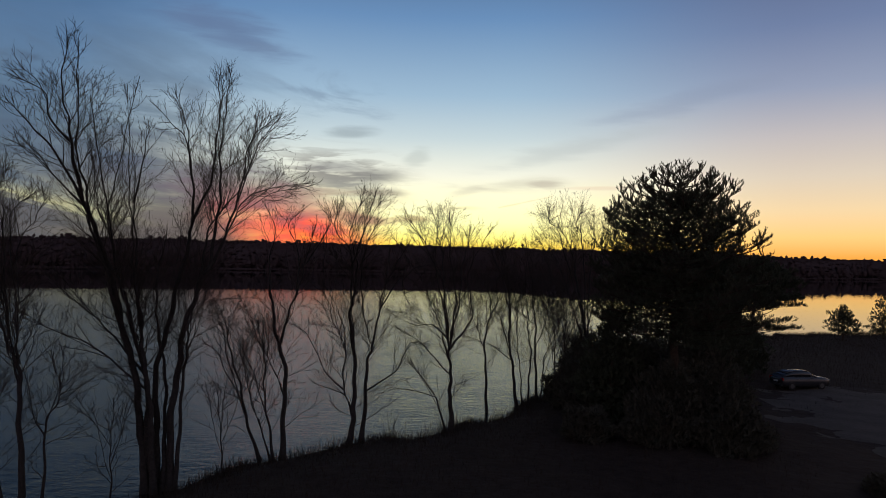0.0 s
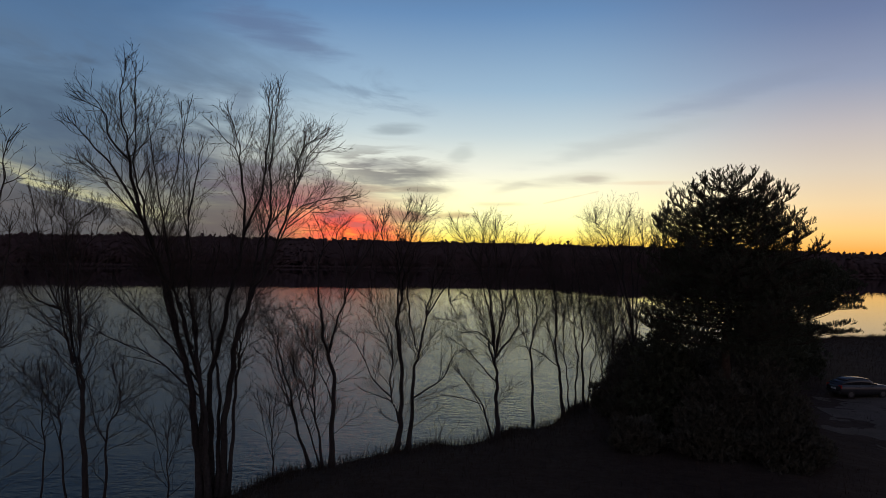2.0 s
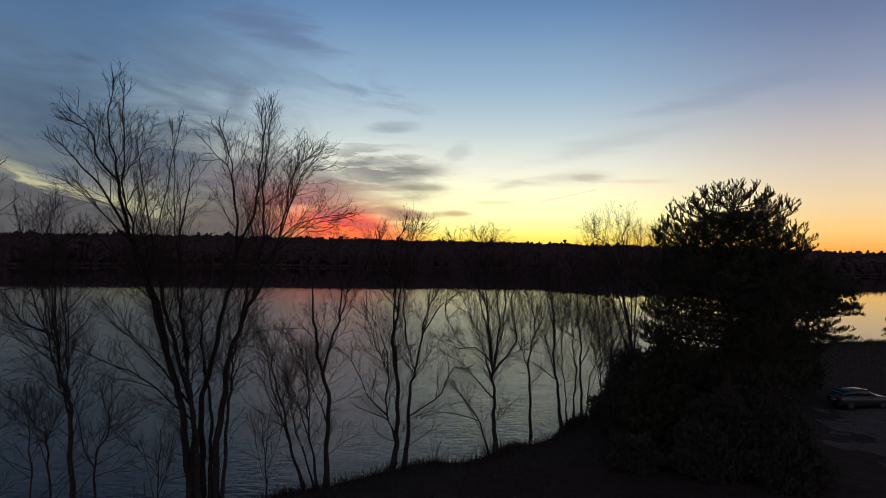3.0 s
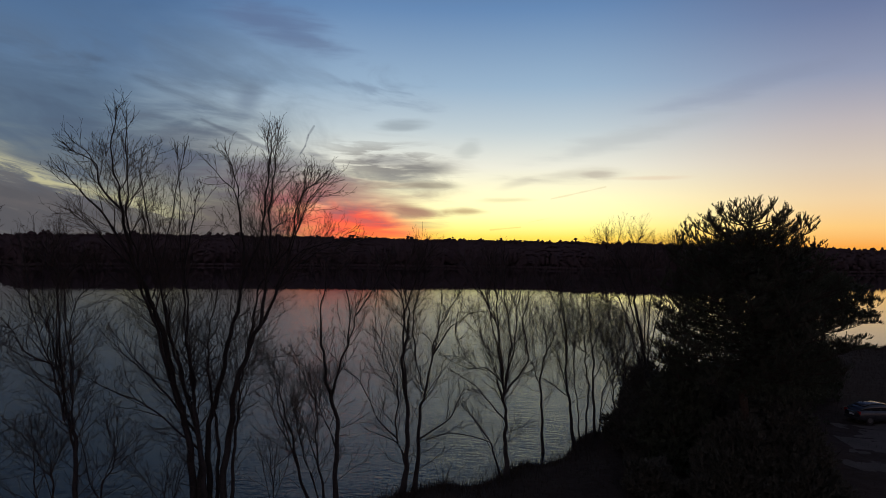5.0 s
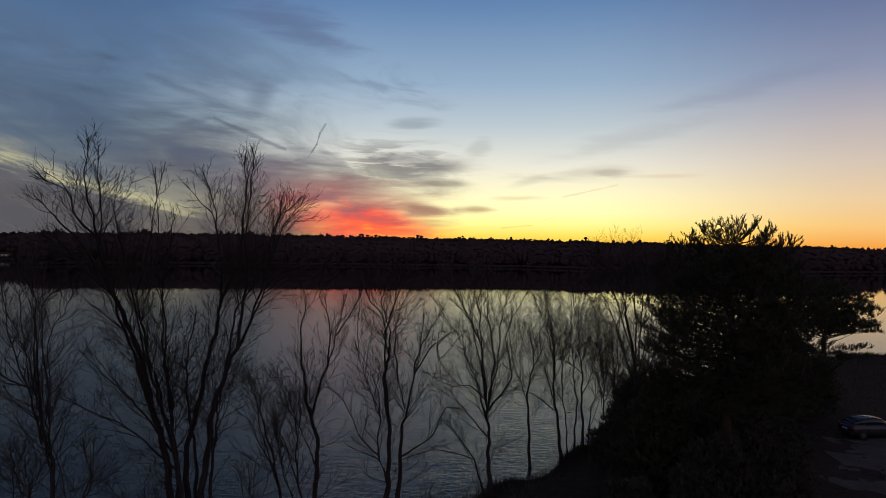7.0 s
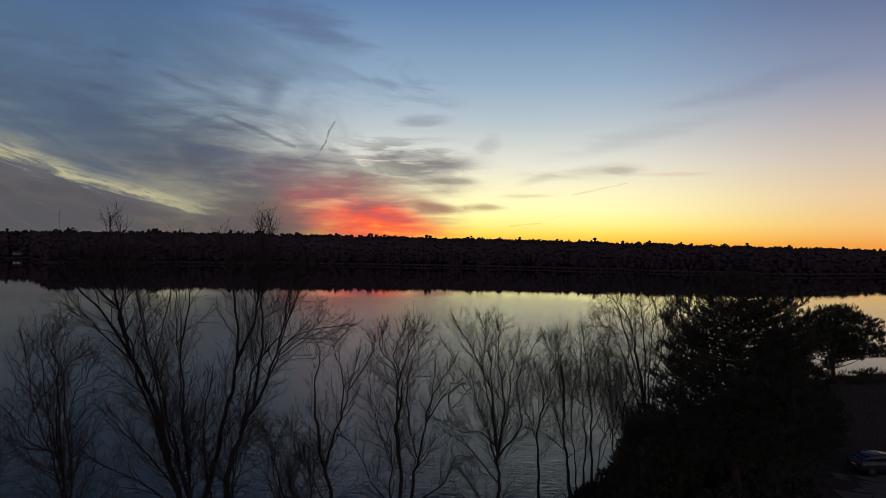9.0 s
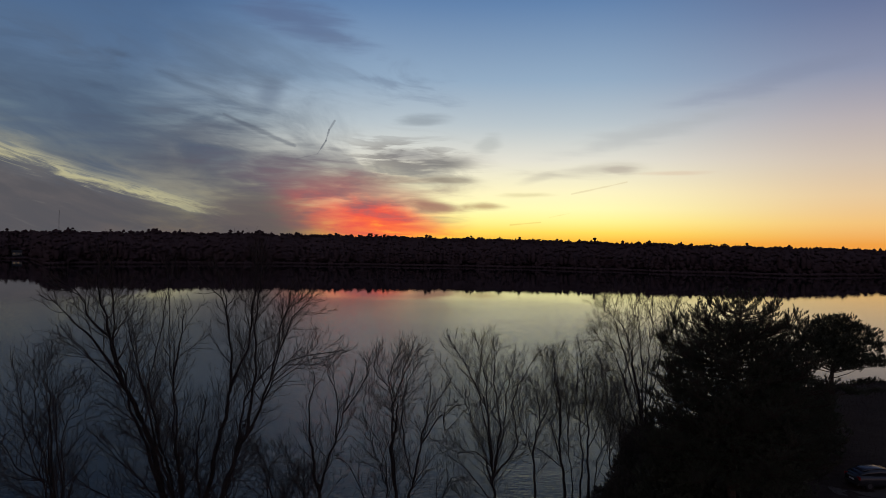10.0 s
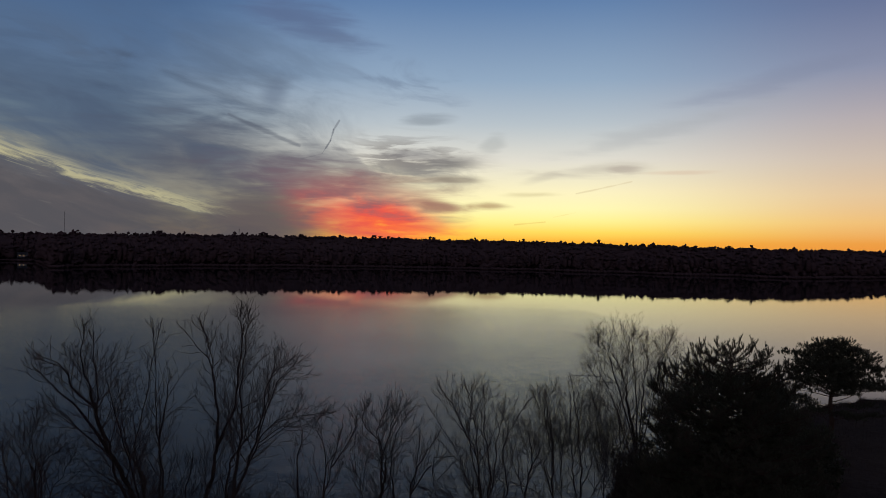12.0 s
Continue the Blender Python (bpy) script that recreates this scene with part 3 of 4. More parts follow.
bare_tree(-12.11, 31.2, [(-1, 0.00, 0.22, 0.2, 4.8, 0.9, 8.2, 1.8, 10.4), (-1, -0.42, 0.20, -0.7, 4.8, 0.2, 9.4, 0.6, 12.1), (1, 0.97, 0.11, 0.5, 13.5, 0.3, 15.2, -0.2, 17.4),
          (1, 0.98, 0.11, 1.5, 13.7, 1.7, 15.7, 1.8, 18.0), (0, 0.92, 0.13, 2.0, 12.4, 2.2, 15.2, 2.6, 18.1), (0, 0.98, 0.11, 2.7, 12.0, 3.3, 14.5, 4.4, 16.1),
          (0, 0.70, 0.10, 1.5, 10.9, 3.0, 13.3, 3.6, 16.5), (0, 1.00, 0.07, 2.7, 12.0, 3.7, 12.8, 5.6, 13.3), (2, 0.33, 0.07, 0.2, 14.9, -0.5, 15.6, -1.2, 16.7),
          (-1, 0.25, 0.13, 0.5, 4.8, 0.7, 7.3, 1.3, 10.4), (-1, -0.20, 0.15, -0.3, 4.3, -0.9, 8.2, -0.5, 11.4)],
          "tall many-stemmed bare tree with ascending limbs on the bank", 12, lean=-0.5, low=0.8, extra=3)
bare_tree(-16.27, 28.0, [(-1, 0.00, 0.17, -0.2, 4.9, -0.8, 7.5, -1.1, 11.9), (0, 0.33, 0.09, -0.6, 6.7, -1.6, 10.1, -2.1, 13.5), (0, 0.42, 0.08, -0.4, 7.5, -0.7, 11.2, 0.1, 12.6),
          (0, 0.73, 0.07, -2.0, 8.7, -2.6, 9.7, -3.4, 11.0), (0, 0.63, 0.07, -1.1, 11.0, -1.3, 12.3, -1.1, 13.6)],
          "slender bare tree with a forked trunk by the water", 13, extra=3)
bare_tree(-15.71, 28.4, [(-1, 0.00, 0.08, 0.0, 3.0, 0.5, 4.5, 0.2, 6.5), (0, 0.33, 0.06, -0.4, 3.6, -0.8, 5.2, -1.2, 6.2), (-1, -1.55, 0.06, -1.9, 3.1, -2.0, 4.5, -2.7, 6.5),
          (-1, -2.62, 0.05, -2.6, 2.9, -2.8, 4.7, -3.0, 6.4)],
          "thin bare saplings in a loose clump at the shore", 14, extra=2)
bare_tree(-8.29, 35.2, [(-1, 0.00, 0.17, 0.0, 4.1, -0.6, 6.9, -0.8, 9.0), (0, 0.93, 0.08, -0.8, 9.8, -0.5, 10.9, -0.8, 12.2), (0, 0.48, 0.12, 0.3, 7.4, 0.8, 9.0, 1.4, 11.8),
          (2, 0.45, 0.07, 0.5, 9.8, 0.0, 11.2, 0.4, 12.1), (0, 0.23, 0.07, -0.8, 4.9, -1.7, 6.6, -2.1, 7.9), (2, 0.72, 0.07, 1.2, 9.8, 2.0, 11.2, 1.8, 12.3)],
          "bare shoreline tree with one straight forked trunk", 17, extra=2)
bare_tree(-8.68, 35.0, [(-1, 0.00, 0.09, -0.4, 2.8, -0.6, 5.3, -0.9, 7.2), (-1, -0.67, 0.11, -1.6, 3.1, -2.3, 6.0, -3.0, 8.1), (0, 0.27, 0.06, -1.0, 4.2, -1.5, 5.5, -2.1, 6.9),
          (-1, -0.14, 0.06, -0.8, 2.3, -1.2, 3.9, -1.4, 5.5), (1, 0.30, 0.06, -2.3, 4.1, -2.9, 5.2, -3.6, 5.7)],
          "clump of thin leaning bare stems on the bank", 18, extra=3)
bare_tree(-5.58, 38.2, [(-1, 0.00, 0.20, 0.3, 2.6, 0.0, 6.7, 0.3, 9.1), (0, 0.18, 0.11, -0.3, 3.4, -0.4, 6.4, -1.5, 9.1), (1, 0.27, 0.08, -1.3, 3.8, -2.2, 5.6, -3.2, 6.6),
          (0, 0.75, 0.09, 0.1, 9.9, -0.6, 11.2, -0.5, 12.7), (0, 0.92, 0.09, 0.2, 9.3, 0.9, 11.2, 1.6, 13.3), (0, 0.95, 0.08, 0.4, 9.6, 0.3, 11.2, 1.0, 13.2),
          (1, 0.23, 0.06, -0.6, 2.8, -1.4, 3.0, -2.0, 3.2), (1, 0.50, 0.07, -0.9, 6.4, -1.5, 8.0, -1.1, 12.1)],
          "bare tree forking low into crooked stems on the bank", 19, lean=-6, extra=2)
bare_tree(-4.95, 38.4, [(-1, 0.00, 0.16, 0.3, 4.2, 0.4, 5.4, -0.3, 8.1), (0, 0.55, 0.10, 0.9, 7.4, 1.5, 9.1, 2.4, 11.0), (0, 0.20, 0.08, 1.7, 3.8, 2.4, 5.2, 3.3, 5.2),
          (1, 0.33, 0.07, 1.0, 7.3, 1.2, 9.1, 1.3, 10.7), (0, 0.88, 0.08, -0.1, 8.4, 0.2, 10.3, 0.9, 12.1), (1, 0.28, 0.07, 1.9, 8.7, 2.2, 7.9, 3.1, 9.5)],
          "bare tree with a curved trunk and wide limbs", 20, lean=-3, extra=2)
bare_tree(-0.22, 40.9, [(-1, 0.00, 0.19, -0.1, 2.9, -0.3, 5.7, -1.3, 11.0), (0, 0.48, 0.10, -0.8, 6.0, -1.7, 8.2, -3.6, 11.6), (0, 0.60, 0.10, -0.7, 8.6, -1.6, 10.4, -2.7, 12.7),
          (0, 0.55, 0.11, 0.1, 7.0, -0.2, 10.4, -0.3, 12.9), (0, 0.55, 0.11, 1.0, 6.4, 0.9, 9.2, 2.2, 12.1), (0, 0.52, 0.09, 0.3, 7.3, 0.6, 9.9, 0.9, 11.7),
          (0, 0.37, 0.08, -1.0, 4.1, -2.0, 5.1, -3.3, 6.1), (0, 0.62, 0.08, -1.1, 6.0, -2.2, 6.0, -3.5, 6.9), (0, 0.57, 0.08, -0.6, 9.2, -0.9, 11.0, -1.3, 12.9)],
          "broad fan-shaped bare tree on the lake bank", 21, extra=2)
bare_tree(-0.50, 41.2, [(-1, 0.00, 0.08, -0.6, 1.8, -1.4, 3.1, -2.2, 4.3), (0, 0.37, 0.05, -1.8, 2.3, -2.8, 2.4, -3.8, 2.0)],
          "low leaning bare sapling beside a larger tree", 22, extra=1)
bare_tree(2.18, 47.2, [(-1, 0.00, 0.13, -0.2, 4.5, 0.1, 7.8, -0.6, 10.1), (0, 0.33, 0.06, -0.8, 6.0, -1.2, 7.4, -1.1, 10.1), (0, 0.52, 0.07, 0.6, 7.8, 0.2, 8.3, 0.9, 10.2)],
          "slim bare tree on the grassy bank", 23, extra=2)
bare_tree(4.26, 48.5, [(-1, 0.00, 0.15, -0.5, 4.0, -0.8, 7.7, -2.0, 11.4), (0, 0.33, 0.08, -1.3, 6.2, -2.3, 7.0, -3.0, 9.5), (0, 0.50, 0.08, -0.6, 7.8, -1.2, 9.6, -0.5, 11.8),
          (0, 0.27, 0.06, -1.9, 4.3, -2.8, 4.5, -3.9, 5.0)],
          "bare bank tree with a leaning trunk", 24, extra=3)
bare_tree(5.13, 49.6, [(-1, 0.00, 0.09, 0.1, 3.7, -0.2, 6.8, -0.3, 10.8), (-1, -0.41, 0.06, -0.7, 3.3, -1.0, 6.8, -1.0, 9.3)],
          "pair of thin straight bare stems in a row", 25, extra=1)
bare_tree(5.78, 50.5, [(-1, 0.00, 0.12, -0.1, 4.8, -0.4, 8.3, -0.9, 11.9), (0, 0.25, 0.06, 0.6, 5.6, 1.1, 7.2, 0.6, 10.8), (0, 0.37, 0.06, -1.0, 6.3, -1.2, 8.4, -1.6, 9.9),
          (-1, 0.27, 0.06, 0.7, 3.3, 1.6, 5.2, 1.4, 8.9)],
          "thin bare tree with splayed stems in a row", 26, extra=2)
bare_tree(11.00, 55.7, [(-1, 0.00, 0.20, -1.4, 7.7, -1.9, 10.3, -3.1, 13.2), (0, 0.17, 0.10, -1.0, 10.7, -1.5, 12.4, -1.1, 13.9), (0, 0.12, 0.10, -0.4, 9.0, 0.0, 11.2, -0.1, 13.7),
          (0, 0.18, 0.10, -2.8, 11.3, -3.7, 12.5, -3.8, 13.4), (0, 0.07, 0.09, -3.0, 9.4, -3.9, 10.2, -4.5, 11.4), (2, 0.08, 0.08, 0.8, 10.3, 1.2, 12.0, 1.9, 13.8),
          (0, 0.05, 0.08, -2.3, 7.3, -3.3, 8.1, -4.2, 9.3)],
          "tall spreading bare tree beside the big pine", 27, extra=1)
bare_tree(-13.5, 17.6, [(-1, 0.00, 0.10, 0.1, 4.0, 0.3, 7.0, 0.5, 9.5), (0, 0.75, 0.09, 0.8, 9.0, 1.1, 10.5, 1.0, 13.3), (0, 0.90, 0.08, 0.4, 11.0, 0.5, 12.4, 0.7, 13.4),
          (0, 0.60, 0.07, 1.2, 8.2, 1.6, 9.4, 1.8, 10.6)], "tall slender bare tree on the bank", 15, deep=0.5, dense=0.7, extra=1)
# lesser trees: x, y, height, trunk radius, limbs, spread
for x, y, high, radius, count, spread, label, seed in (
        (-21.2, 29.0, 11.6, 0.13, 3, 1.6, "bare tree with a few limbs beside the water", 16),
        (8.4, 52.6, 8.4, 0.08, 5, 1.6, "thin bare tree near the big pine", 28),
        (13.8, 60.0, 12.6, 0.15, 6, 2.3, "bare tree standing behind the big pine", 29),
        (7.9, 54.4, 9.4, 0.09, 6, 2.0, "slender bare tree at the edge of the pines", 32),
        (9.6, 60.5, 10.0, 0.11, 5, 2.2, "bare shore tree behind the big pine", 33),
        (-13.9, 29.9, 4.8, 0.05, 3, 1.0, "low bare waterside sapling with splayed stems", 30),
        (-10.4, 32.9, 4.4, 0.05, 3, 0.9, "low bare shrub-like sapling on the bank", 31)):
    bare_tree(x, y, fan(random.Random(seed), high, radius, count, spread), label, seed, dense=0.85, low=0.8, extra=1)


# ---------------------------------------------------------------- pines
class Needles:
    """Tufts of needles, each a fan of thin blades round a shoot."""

    def __init__(self):
        self.v, self.f = [], []

    def tuft(self, rng, p, d, length, blades, wide):
        for _ in range(blades):
            w = (d[0] + rng.uniform(-0.75, 0.75), d[1] + rng.uniform(-0.75, 0.75), d[2] + rng.uniform(-0.55, 0.75))
            l = math.sqrt(w[0] ** 2 + w[1] ** 2 + w[2] ** 2) or 1.0
            k = length * rng.uniform(0.7, 1.2) / l
            tip = (p[0] + w[0] * k, p[1] + w[1] * k, p[2] + w[2] * k)
            a = rng.uniform(0, 6.28)
            ox, oy, oz = math.cos(a) * wide, math.sin(a) * wide, rng.uniform(-0.5, 0.5) * wide
            b = (p[0] + rng.uniform(-1, 1) * wide, p[1] + rng.uniform(-1, 1) * wide, p[2] + rng.uniform(-1, 1) * wide)
            n = len(self.v)
            self.v += [(b[0] - ox, b[1] - oy, b[2] - oz), (b[0] + ox, b[1] + oy, b[2] + oz), tip]
            self.f.append((n, n + 1, n + 2))


def pine(x, y, height, profile, label, seed, trunk_r=0.22, lobes=60, lobe=1.2, plumes=34, lean=(0.0, 0.0), needle=0.15, wide=0.016, plates=(), flat=0.6, core=0.5, fill=300, group="pines"):
    """profile: (height, radius) pairs of the dense crown, from its foot to the top. plates: (count, low, high, reach) of the open limbs below it."""
    rng = random.Random(seed)
    tree = thing("pine_tree", (x, y, z_at(x, y) - 0.05), label, "pine tree", group)
    trunk = Tubes()
    n = 18
    pts = [(lean[0] * (i / n) ** 1.4 + 0.10 * math.sin(i * 0.7), lean[1] * (i / n) ** 1.4 + 0.08 * math.sin(i * 0.9 + 1), height * 0.93 * i / n) for i in range(n + 1)]
    trunk.tube(pts, [max(0.02, trunk_r * (1 - i / n) ** 0.8) for i in range(n + 1)], 9)
    trunk.ob("trunk", PINE_BARK, tree)
    fine, green = Tubes(), Needles()

    def limb_to(goal, rise):
        """A crooked limb from the trunk out to a point."""
        out = math.hypot(goal[0], goal[1])
        zb = min(max(0.5, goal[2] - out * rise), height * 0.88)
        p, _ = at_fraction(pts, zb / (height * 0.93))
        a, b = rng.uniform(-0.3, 0.3), rng.uniform(-0.15, 0.25)
        path = []
        for i in range(9):
            s = i / 8
            sag = math.sin(3.14 * s) * out * 0.12
            path.append((p[0] + (goal[0] - p[0]) * s - goal[1] / (out + 0.1) * a * sag + rng.uniform(-0.05, 0.05), p[1] + (goal[1] - p[1]) * s + goal[0] / (out + 0.1) * a * sag + rng.uniform(-0.05, 0.05),
                         p[2] + (goal[2] - p[2]) * s ** 1.3 + b * sag))
        r = 0.02 + 0.009 * out
        t = Tubes()
        t.tube(path, [max(r * (1 - j / 9.0), 0.012) for j in range(9)], 5)
        t.ob("limb", PINE_BARK, tree)
        return path

    def clump(c, rx, rz, count):
        """Upright needle shoots that fill a cushion round c, thickest in its shell."""
        ax, ay = c[0] / (math.hypot(c[0], c[1]) + 0.3), c[1] / (math.hypot(c[0], c[1]) + 0.3)
        for _ in range(count):
            u, v = rng.uniform(0, 6.283), rng.uniform(-0.45, 1.0)
            k = math.sqrt(1 - v * v)
            r = 0.35 + 0.65 * math.sqrt(rng.random())
            q = (c[0] + math.cos(u) * k * r * rx, c[1] + math.sin(u) * k * r * rx, c[2] + v * r * rz)
            way = Vector((math.cos(u) * k * 0.4 + ax * 0.25 + rng.uniform(-0.45, 0.45), math.sin(u) * k * 0.4 + ay * 0.25 + rng.uniform(-0.45, 0.45), 0.75 + 0.3 * v)).normalized()
            l = needle * rng.uniform(0.9, 2.0)
            shoot = wander(rng, q, way, l, 2, 0.12, 0.12)
            fine.tube(shoot, [0.011, 0.009, 0.006], 3)
            for j in range(4):
                p, e = at_fraction(shoot, min(0.15 + 0.27 * j, 0.99))
                e = Vector(e).normalized()
                green.tuft(rng, p, (e.x * 1.3, e.y * 1.3, e.z * 1.3 + 0.15), needle * (1.0 if j < 3 else 0.8), 5 if r > 0.6 else 6, wide * (1.0 if r > 0.6 else 2.4))

    low, top = profile[0][0], profile[-1][0]
    spin = rng.uniform(0, 6.28)
    heights = np.linspace(low, top, 200)
    weight = np.cumsum([float(curve(profile, z)) + 0.2 for z in heights])
    for i in range(lobes):
        z = float(np.interp((i + rng.random()) / lobes, weight / weight[-1], heights))
        reach = float(curve(profile, z))
        spin += 2.39996 + rng.uniform(-0.35, 0.35)
        rx = lobe * rng.uniform(0.75, 1.25) * min(1.0, 0.45 + reach * 0.2)
        outer = rng.random() > core
        u = rng.uniform(0.80, 1.0) if outer else rng.uniform(0.15, 0.72)
        rx *= 0.72 if outer else 1.0
        d = max(reach * u - rx * 0.75, 0.05)
        axis, _ = at_fraction(pts, min(z / (height * 0.93), 0.99))
        c = (axis[0] + math.cos(spin) * d, axis[1] + math.sin(spin) * d, z - rx * flat * 0.6)
        if d > 0.8:
            limb_to(c, rng.uniform(0.2, 0.5))
        clump(c, rx, rx * flat, int(plumes * rx * rx / (lobe * lobe)) + 4)
    for i in range(fill):  # old shaded growth deep in the crown
        z = float(np.interp(rng.random(), weight / weight[-1], heights))
        d, a = float(curve(profile, z)) * 0.76 * math.sqrt(rng.random()), rng.uniform(0, 6.283)
        green.tuft(rng, (pts[-1][0] * z / height + math.cos(a) * d, pts[-1][1] * z / height + math.sin(a) * d, z - 0.5), (math.cos(a) * 0.4, math.sin(a) * 0.4, 0.5), needle * 2.2, 7, wide * 4.0)
    for count, z0, z1, reach in plates:
        for i in range(count):
            a = 6.283 * (i + rng.uniform(-0.3, 0.3)) / count
            l = reach * rng.uniform(0.65, 1.05)
            path = limb_to((math.cos(a) * l, math.sin(a) * l, rng.uniform(z0, z1)), rng.uniform(0.05, 0.3))
            for s in (0.45, 0.6, 0.72, 0.83, 0.93, 0.99):
                p, d = at_fraction(path, s)
                side = rng.uniform(-0.6, 0.6) * (1.1 - s) * 2
                clump((p[0] - math.sin(a) * side, p[1] + math.cos(a) * side, p[2] + 0.05), lobe * rng.uniform(0.4, 0.7), 0.28, max(4, int(plumes * 0.28)))
    tagged(fine.ob("shoot_mass", PINE_BARK, tree), kind="stuff")
    tagged(mesh_ob("needle_mass", green.v, green.f, NEEDLE, tree, "dark green needle tufts"), kind="stuff")
    return tree


def bough_pine(x, y, height, profile, label, seed, trunk_r, limbs, shoot=0.36, lean=(0.0, 0.0), upsweep=0.5, flat=0.0, fill=1500, wide=0.010, gap=0.30, group="pines"):
    """A pine of separate boughs that reach out from the trunk and turn up at their ends, thick with upright shoots.
    profile: (height, reach) pairs of the crown. upsweep: rise of a bough for its reach. flat: how far the shoots lie down."""
    rng = random.Random(seed)
    tree = thing("pine_tree", (x, y, z_at(x, y) - 0.05), label, "pine tree", group)
    n = 18
    pts = [(lean[0] * (i / n) ** 1.4 + 0.10 * math.sin(i * 0.7), lean[1] * (i / n) ** 1.4 + 0.08 * math.sin(i * 0.9 + 1), height * 0.96 * i / n) for i in range(n + 1)]
    trunk = Tubes()
    trunk.tube(pts, [max(0.025, trunk_r * (1 - i / n) ** 0.8) for i in range(n + 1)], 9)
    trunk.ob("trunk", PINE_BARK, tree)
    fine, green = Tubes(), Needles()

    def candle(q, way, l):
        """One shoot, a bottle brush of needles."""
        line = wander(rng, q, way, l, 2, 0.08, 0.10)
        fine.tube(line, [0.012, 0.010, 0.006], 3)
        steps = max(3, int(l / 0.075))
        for j in range(steps):
            p, e = at_fraction(line, 0.05 + 0.93 * j / steps)
            e = Vector(e).normalized()
            green.tuft(rng, p, (e.x * 0.9, e.y * 0.9, e.z * 0.9), 0.125, 5, wide)

    low, top = profile[0][0], profile[-1][0]
    spin = rng.uniform(0, 6.28)
    for i in range(limbs):
        z = low + (top - low) * ((i + rng.random()) / limbs) ** 0.92
        spin += 2.39996 + rng.uniform(-0.4, 0.4)
        reach = max(float(curve(profile, z)) * (1.0 - 0.42 * rng.random() ** 1.6), 0.25)
        rise = upsweep * (0.2 + 0.8 * (z - low) / (top - low))  # the low boughs lie flat
        axis, _ = at_fraction(pts, min(max(z - reach * rise, 0.4) / (height * 0.96), 0.985))
        tip = Vector((axis[0] + math.cos(spin) * reach, axis[1] + math.sin(spin) * reach, z))
        a = Vector(axis)
        mid = a.lerp(tip, 0.55) + Vector((rng.uniform(-0.2, 0.2), rng.uniform(-0.2, 0.2), -reach * rise * rng.uniform(0.10, 0.26)))
        path = [tuple(p) for p in smooth_path([a, mid, tip, tip + Vector((math.cos(spin) * 0.08, math.sin(spin) * 0.08, 0.2))], 6)]
        r = 0.022 + 0.010 * reach
        t = Tubes()
        t.tube(path, [max(r * (1 - j / 19.0), 0.012) for j in range(len(path))], 5)
        t.ob("limb", PINE_BARK, tree)
        count = max(3, int(reach * 0.75 / gap))
        side = rng.choice((-1, 1))
        for k in range(count):
            s = 0.25 + 0.75 * (k + rng.random() * 0.7) / count
            p, d = at_fraction(path, min(s, 0.99))
            side = -side
            d = Vector(d).normalized()
            out = Vector((-math.sin(spin) * side, math.cos(spin) * side, 0.0))
            way = (d * 0.75 + out * rng.uniform(0.35, 0.95) + Vector((0, 0, rng.uniform(-0.1, 0.55)))).normalized()
            l = (0.5 + 0.36 * reach * (1.05 - s)) * rng.uniform(0.6, 1.15)
            twig = wander(rng, p, way, l, 4, 0.10, 0.05)
            fine.tube(twig, [0.017, 0.015, 0.013, 0.010, 0.008], 3)
            m = max(3, int(l / 0.11))
            for j in range(m):
                q, e = at_fraction(twig, 0.12 + 0.86 * (j + rng.random() * 0.5) / m)
                e = Vector(e).normalized()
                up = Vector((e.x * 0.45 + rng.uniform(-0.42, 0.42), e.y * 0.45 + rng.uniform(-0.42, 0.42), 0.95 - flat))
                candle(q, up.normalized(), shoot * rng.uniform(0.45, 1.15) * (0.55 + 0.45 * s))
        candle(path[-1], (Vector(path[-1]) - Vector(path[-2]) + Vector((0, 0, 0.3))).normalized(), shoot * 1.15)
    for i in range(fill):  # old shaded growth deep in the crown
        z = low + (top - low) * (0.04 + 0.90 * rng.random())
        d, a = float(curve(profile, z)) * (0.84 - 0.24 * max(0.0, (z - low) / (top - low) - 0.6)) * math.sqrt(rng.random()), rng.uniform(0, 6.283)
        green.tuft(rng, (pts[-1][0] * z / height + math.cos(a) * d, pts[-1][1] * z / height + math.sin(a) * d, z - 0.8), (math.cos(a) * 0.4, math.sin(a) * 0.4, 0.4), 0.22, 7, 0.026)
    tagged(fine.ob("shoot_mass", PINE_BARK, tree), kind="stuff")
    tagged(mesh_ob("needle_mass", green.v, green.f, NEEDLE, tree, "dark green needle tufts"), kind="stuff")
    return tree


bough_pine(12.2, 41.0, 14.3, ((5.2, 4.7), (7.0, 4.6), (8.6, 4.4), (9.8, 4.3), (10.8, 4.1), (11.8, 3.9), (12.6, 3.4), (13.3, 2.7), (13.9, 1.8), (14.4, 0.9)),
           "tall broad-crowned pine with upswept needle tips", 41, 0.30, 190, 0.27, (0.2, -0.4), 0.32, fill=7500, wide=0.012, gap=0.21)
pine(20.4, 58.0, 10.6, ((3.0, 2.8), (5.2, 3.4), (7.6, 3.0), (9.4, 1.9), (10.4, 0.8)), "dark pine with feathery upright shoots behind the tall pine", 49, 0.2, 70, 1.0, 34, (0.2, 0), 0.18, 0.024, fill=900)
pine(35.3, 82.4, 11.0, ((6.0, 4.8), (7.2, 6.0), (8.4, 5.9), (9.4, 5.0), (10.2, 3.7), (10.8, 2.0)), "broad round-topped pine with layered limbs near the shore", 42, 0.30, 76, 1.4, 56, (0.3, 0.0), 0.19, 0.024,
     plates=((11, 2.8, 5.0, 5.6), (7, 5.0, 6.4, 5.6)), flat=0.36, core=0.5, fill=900)
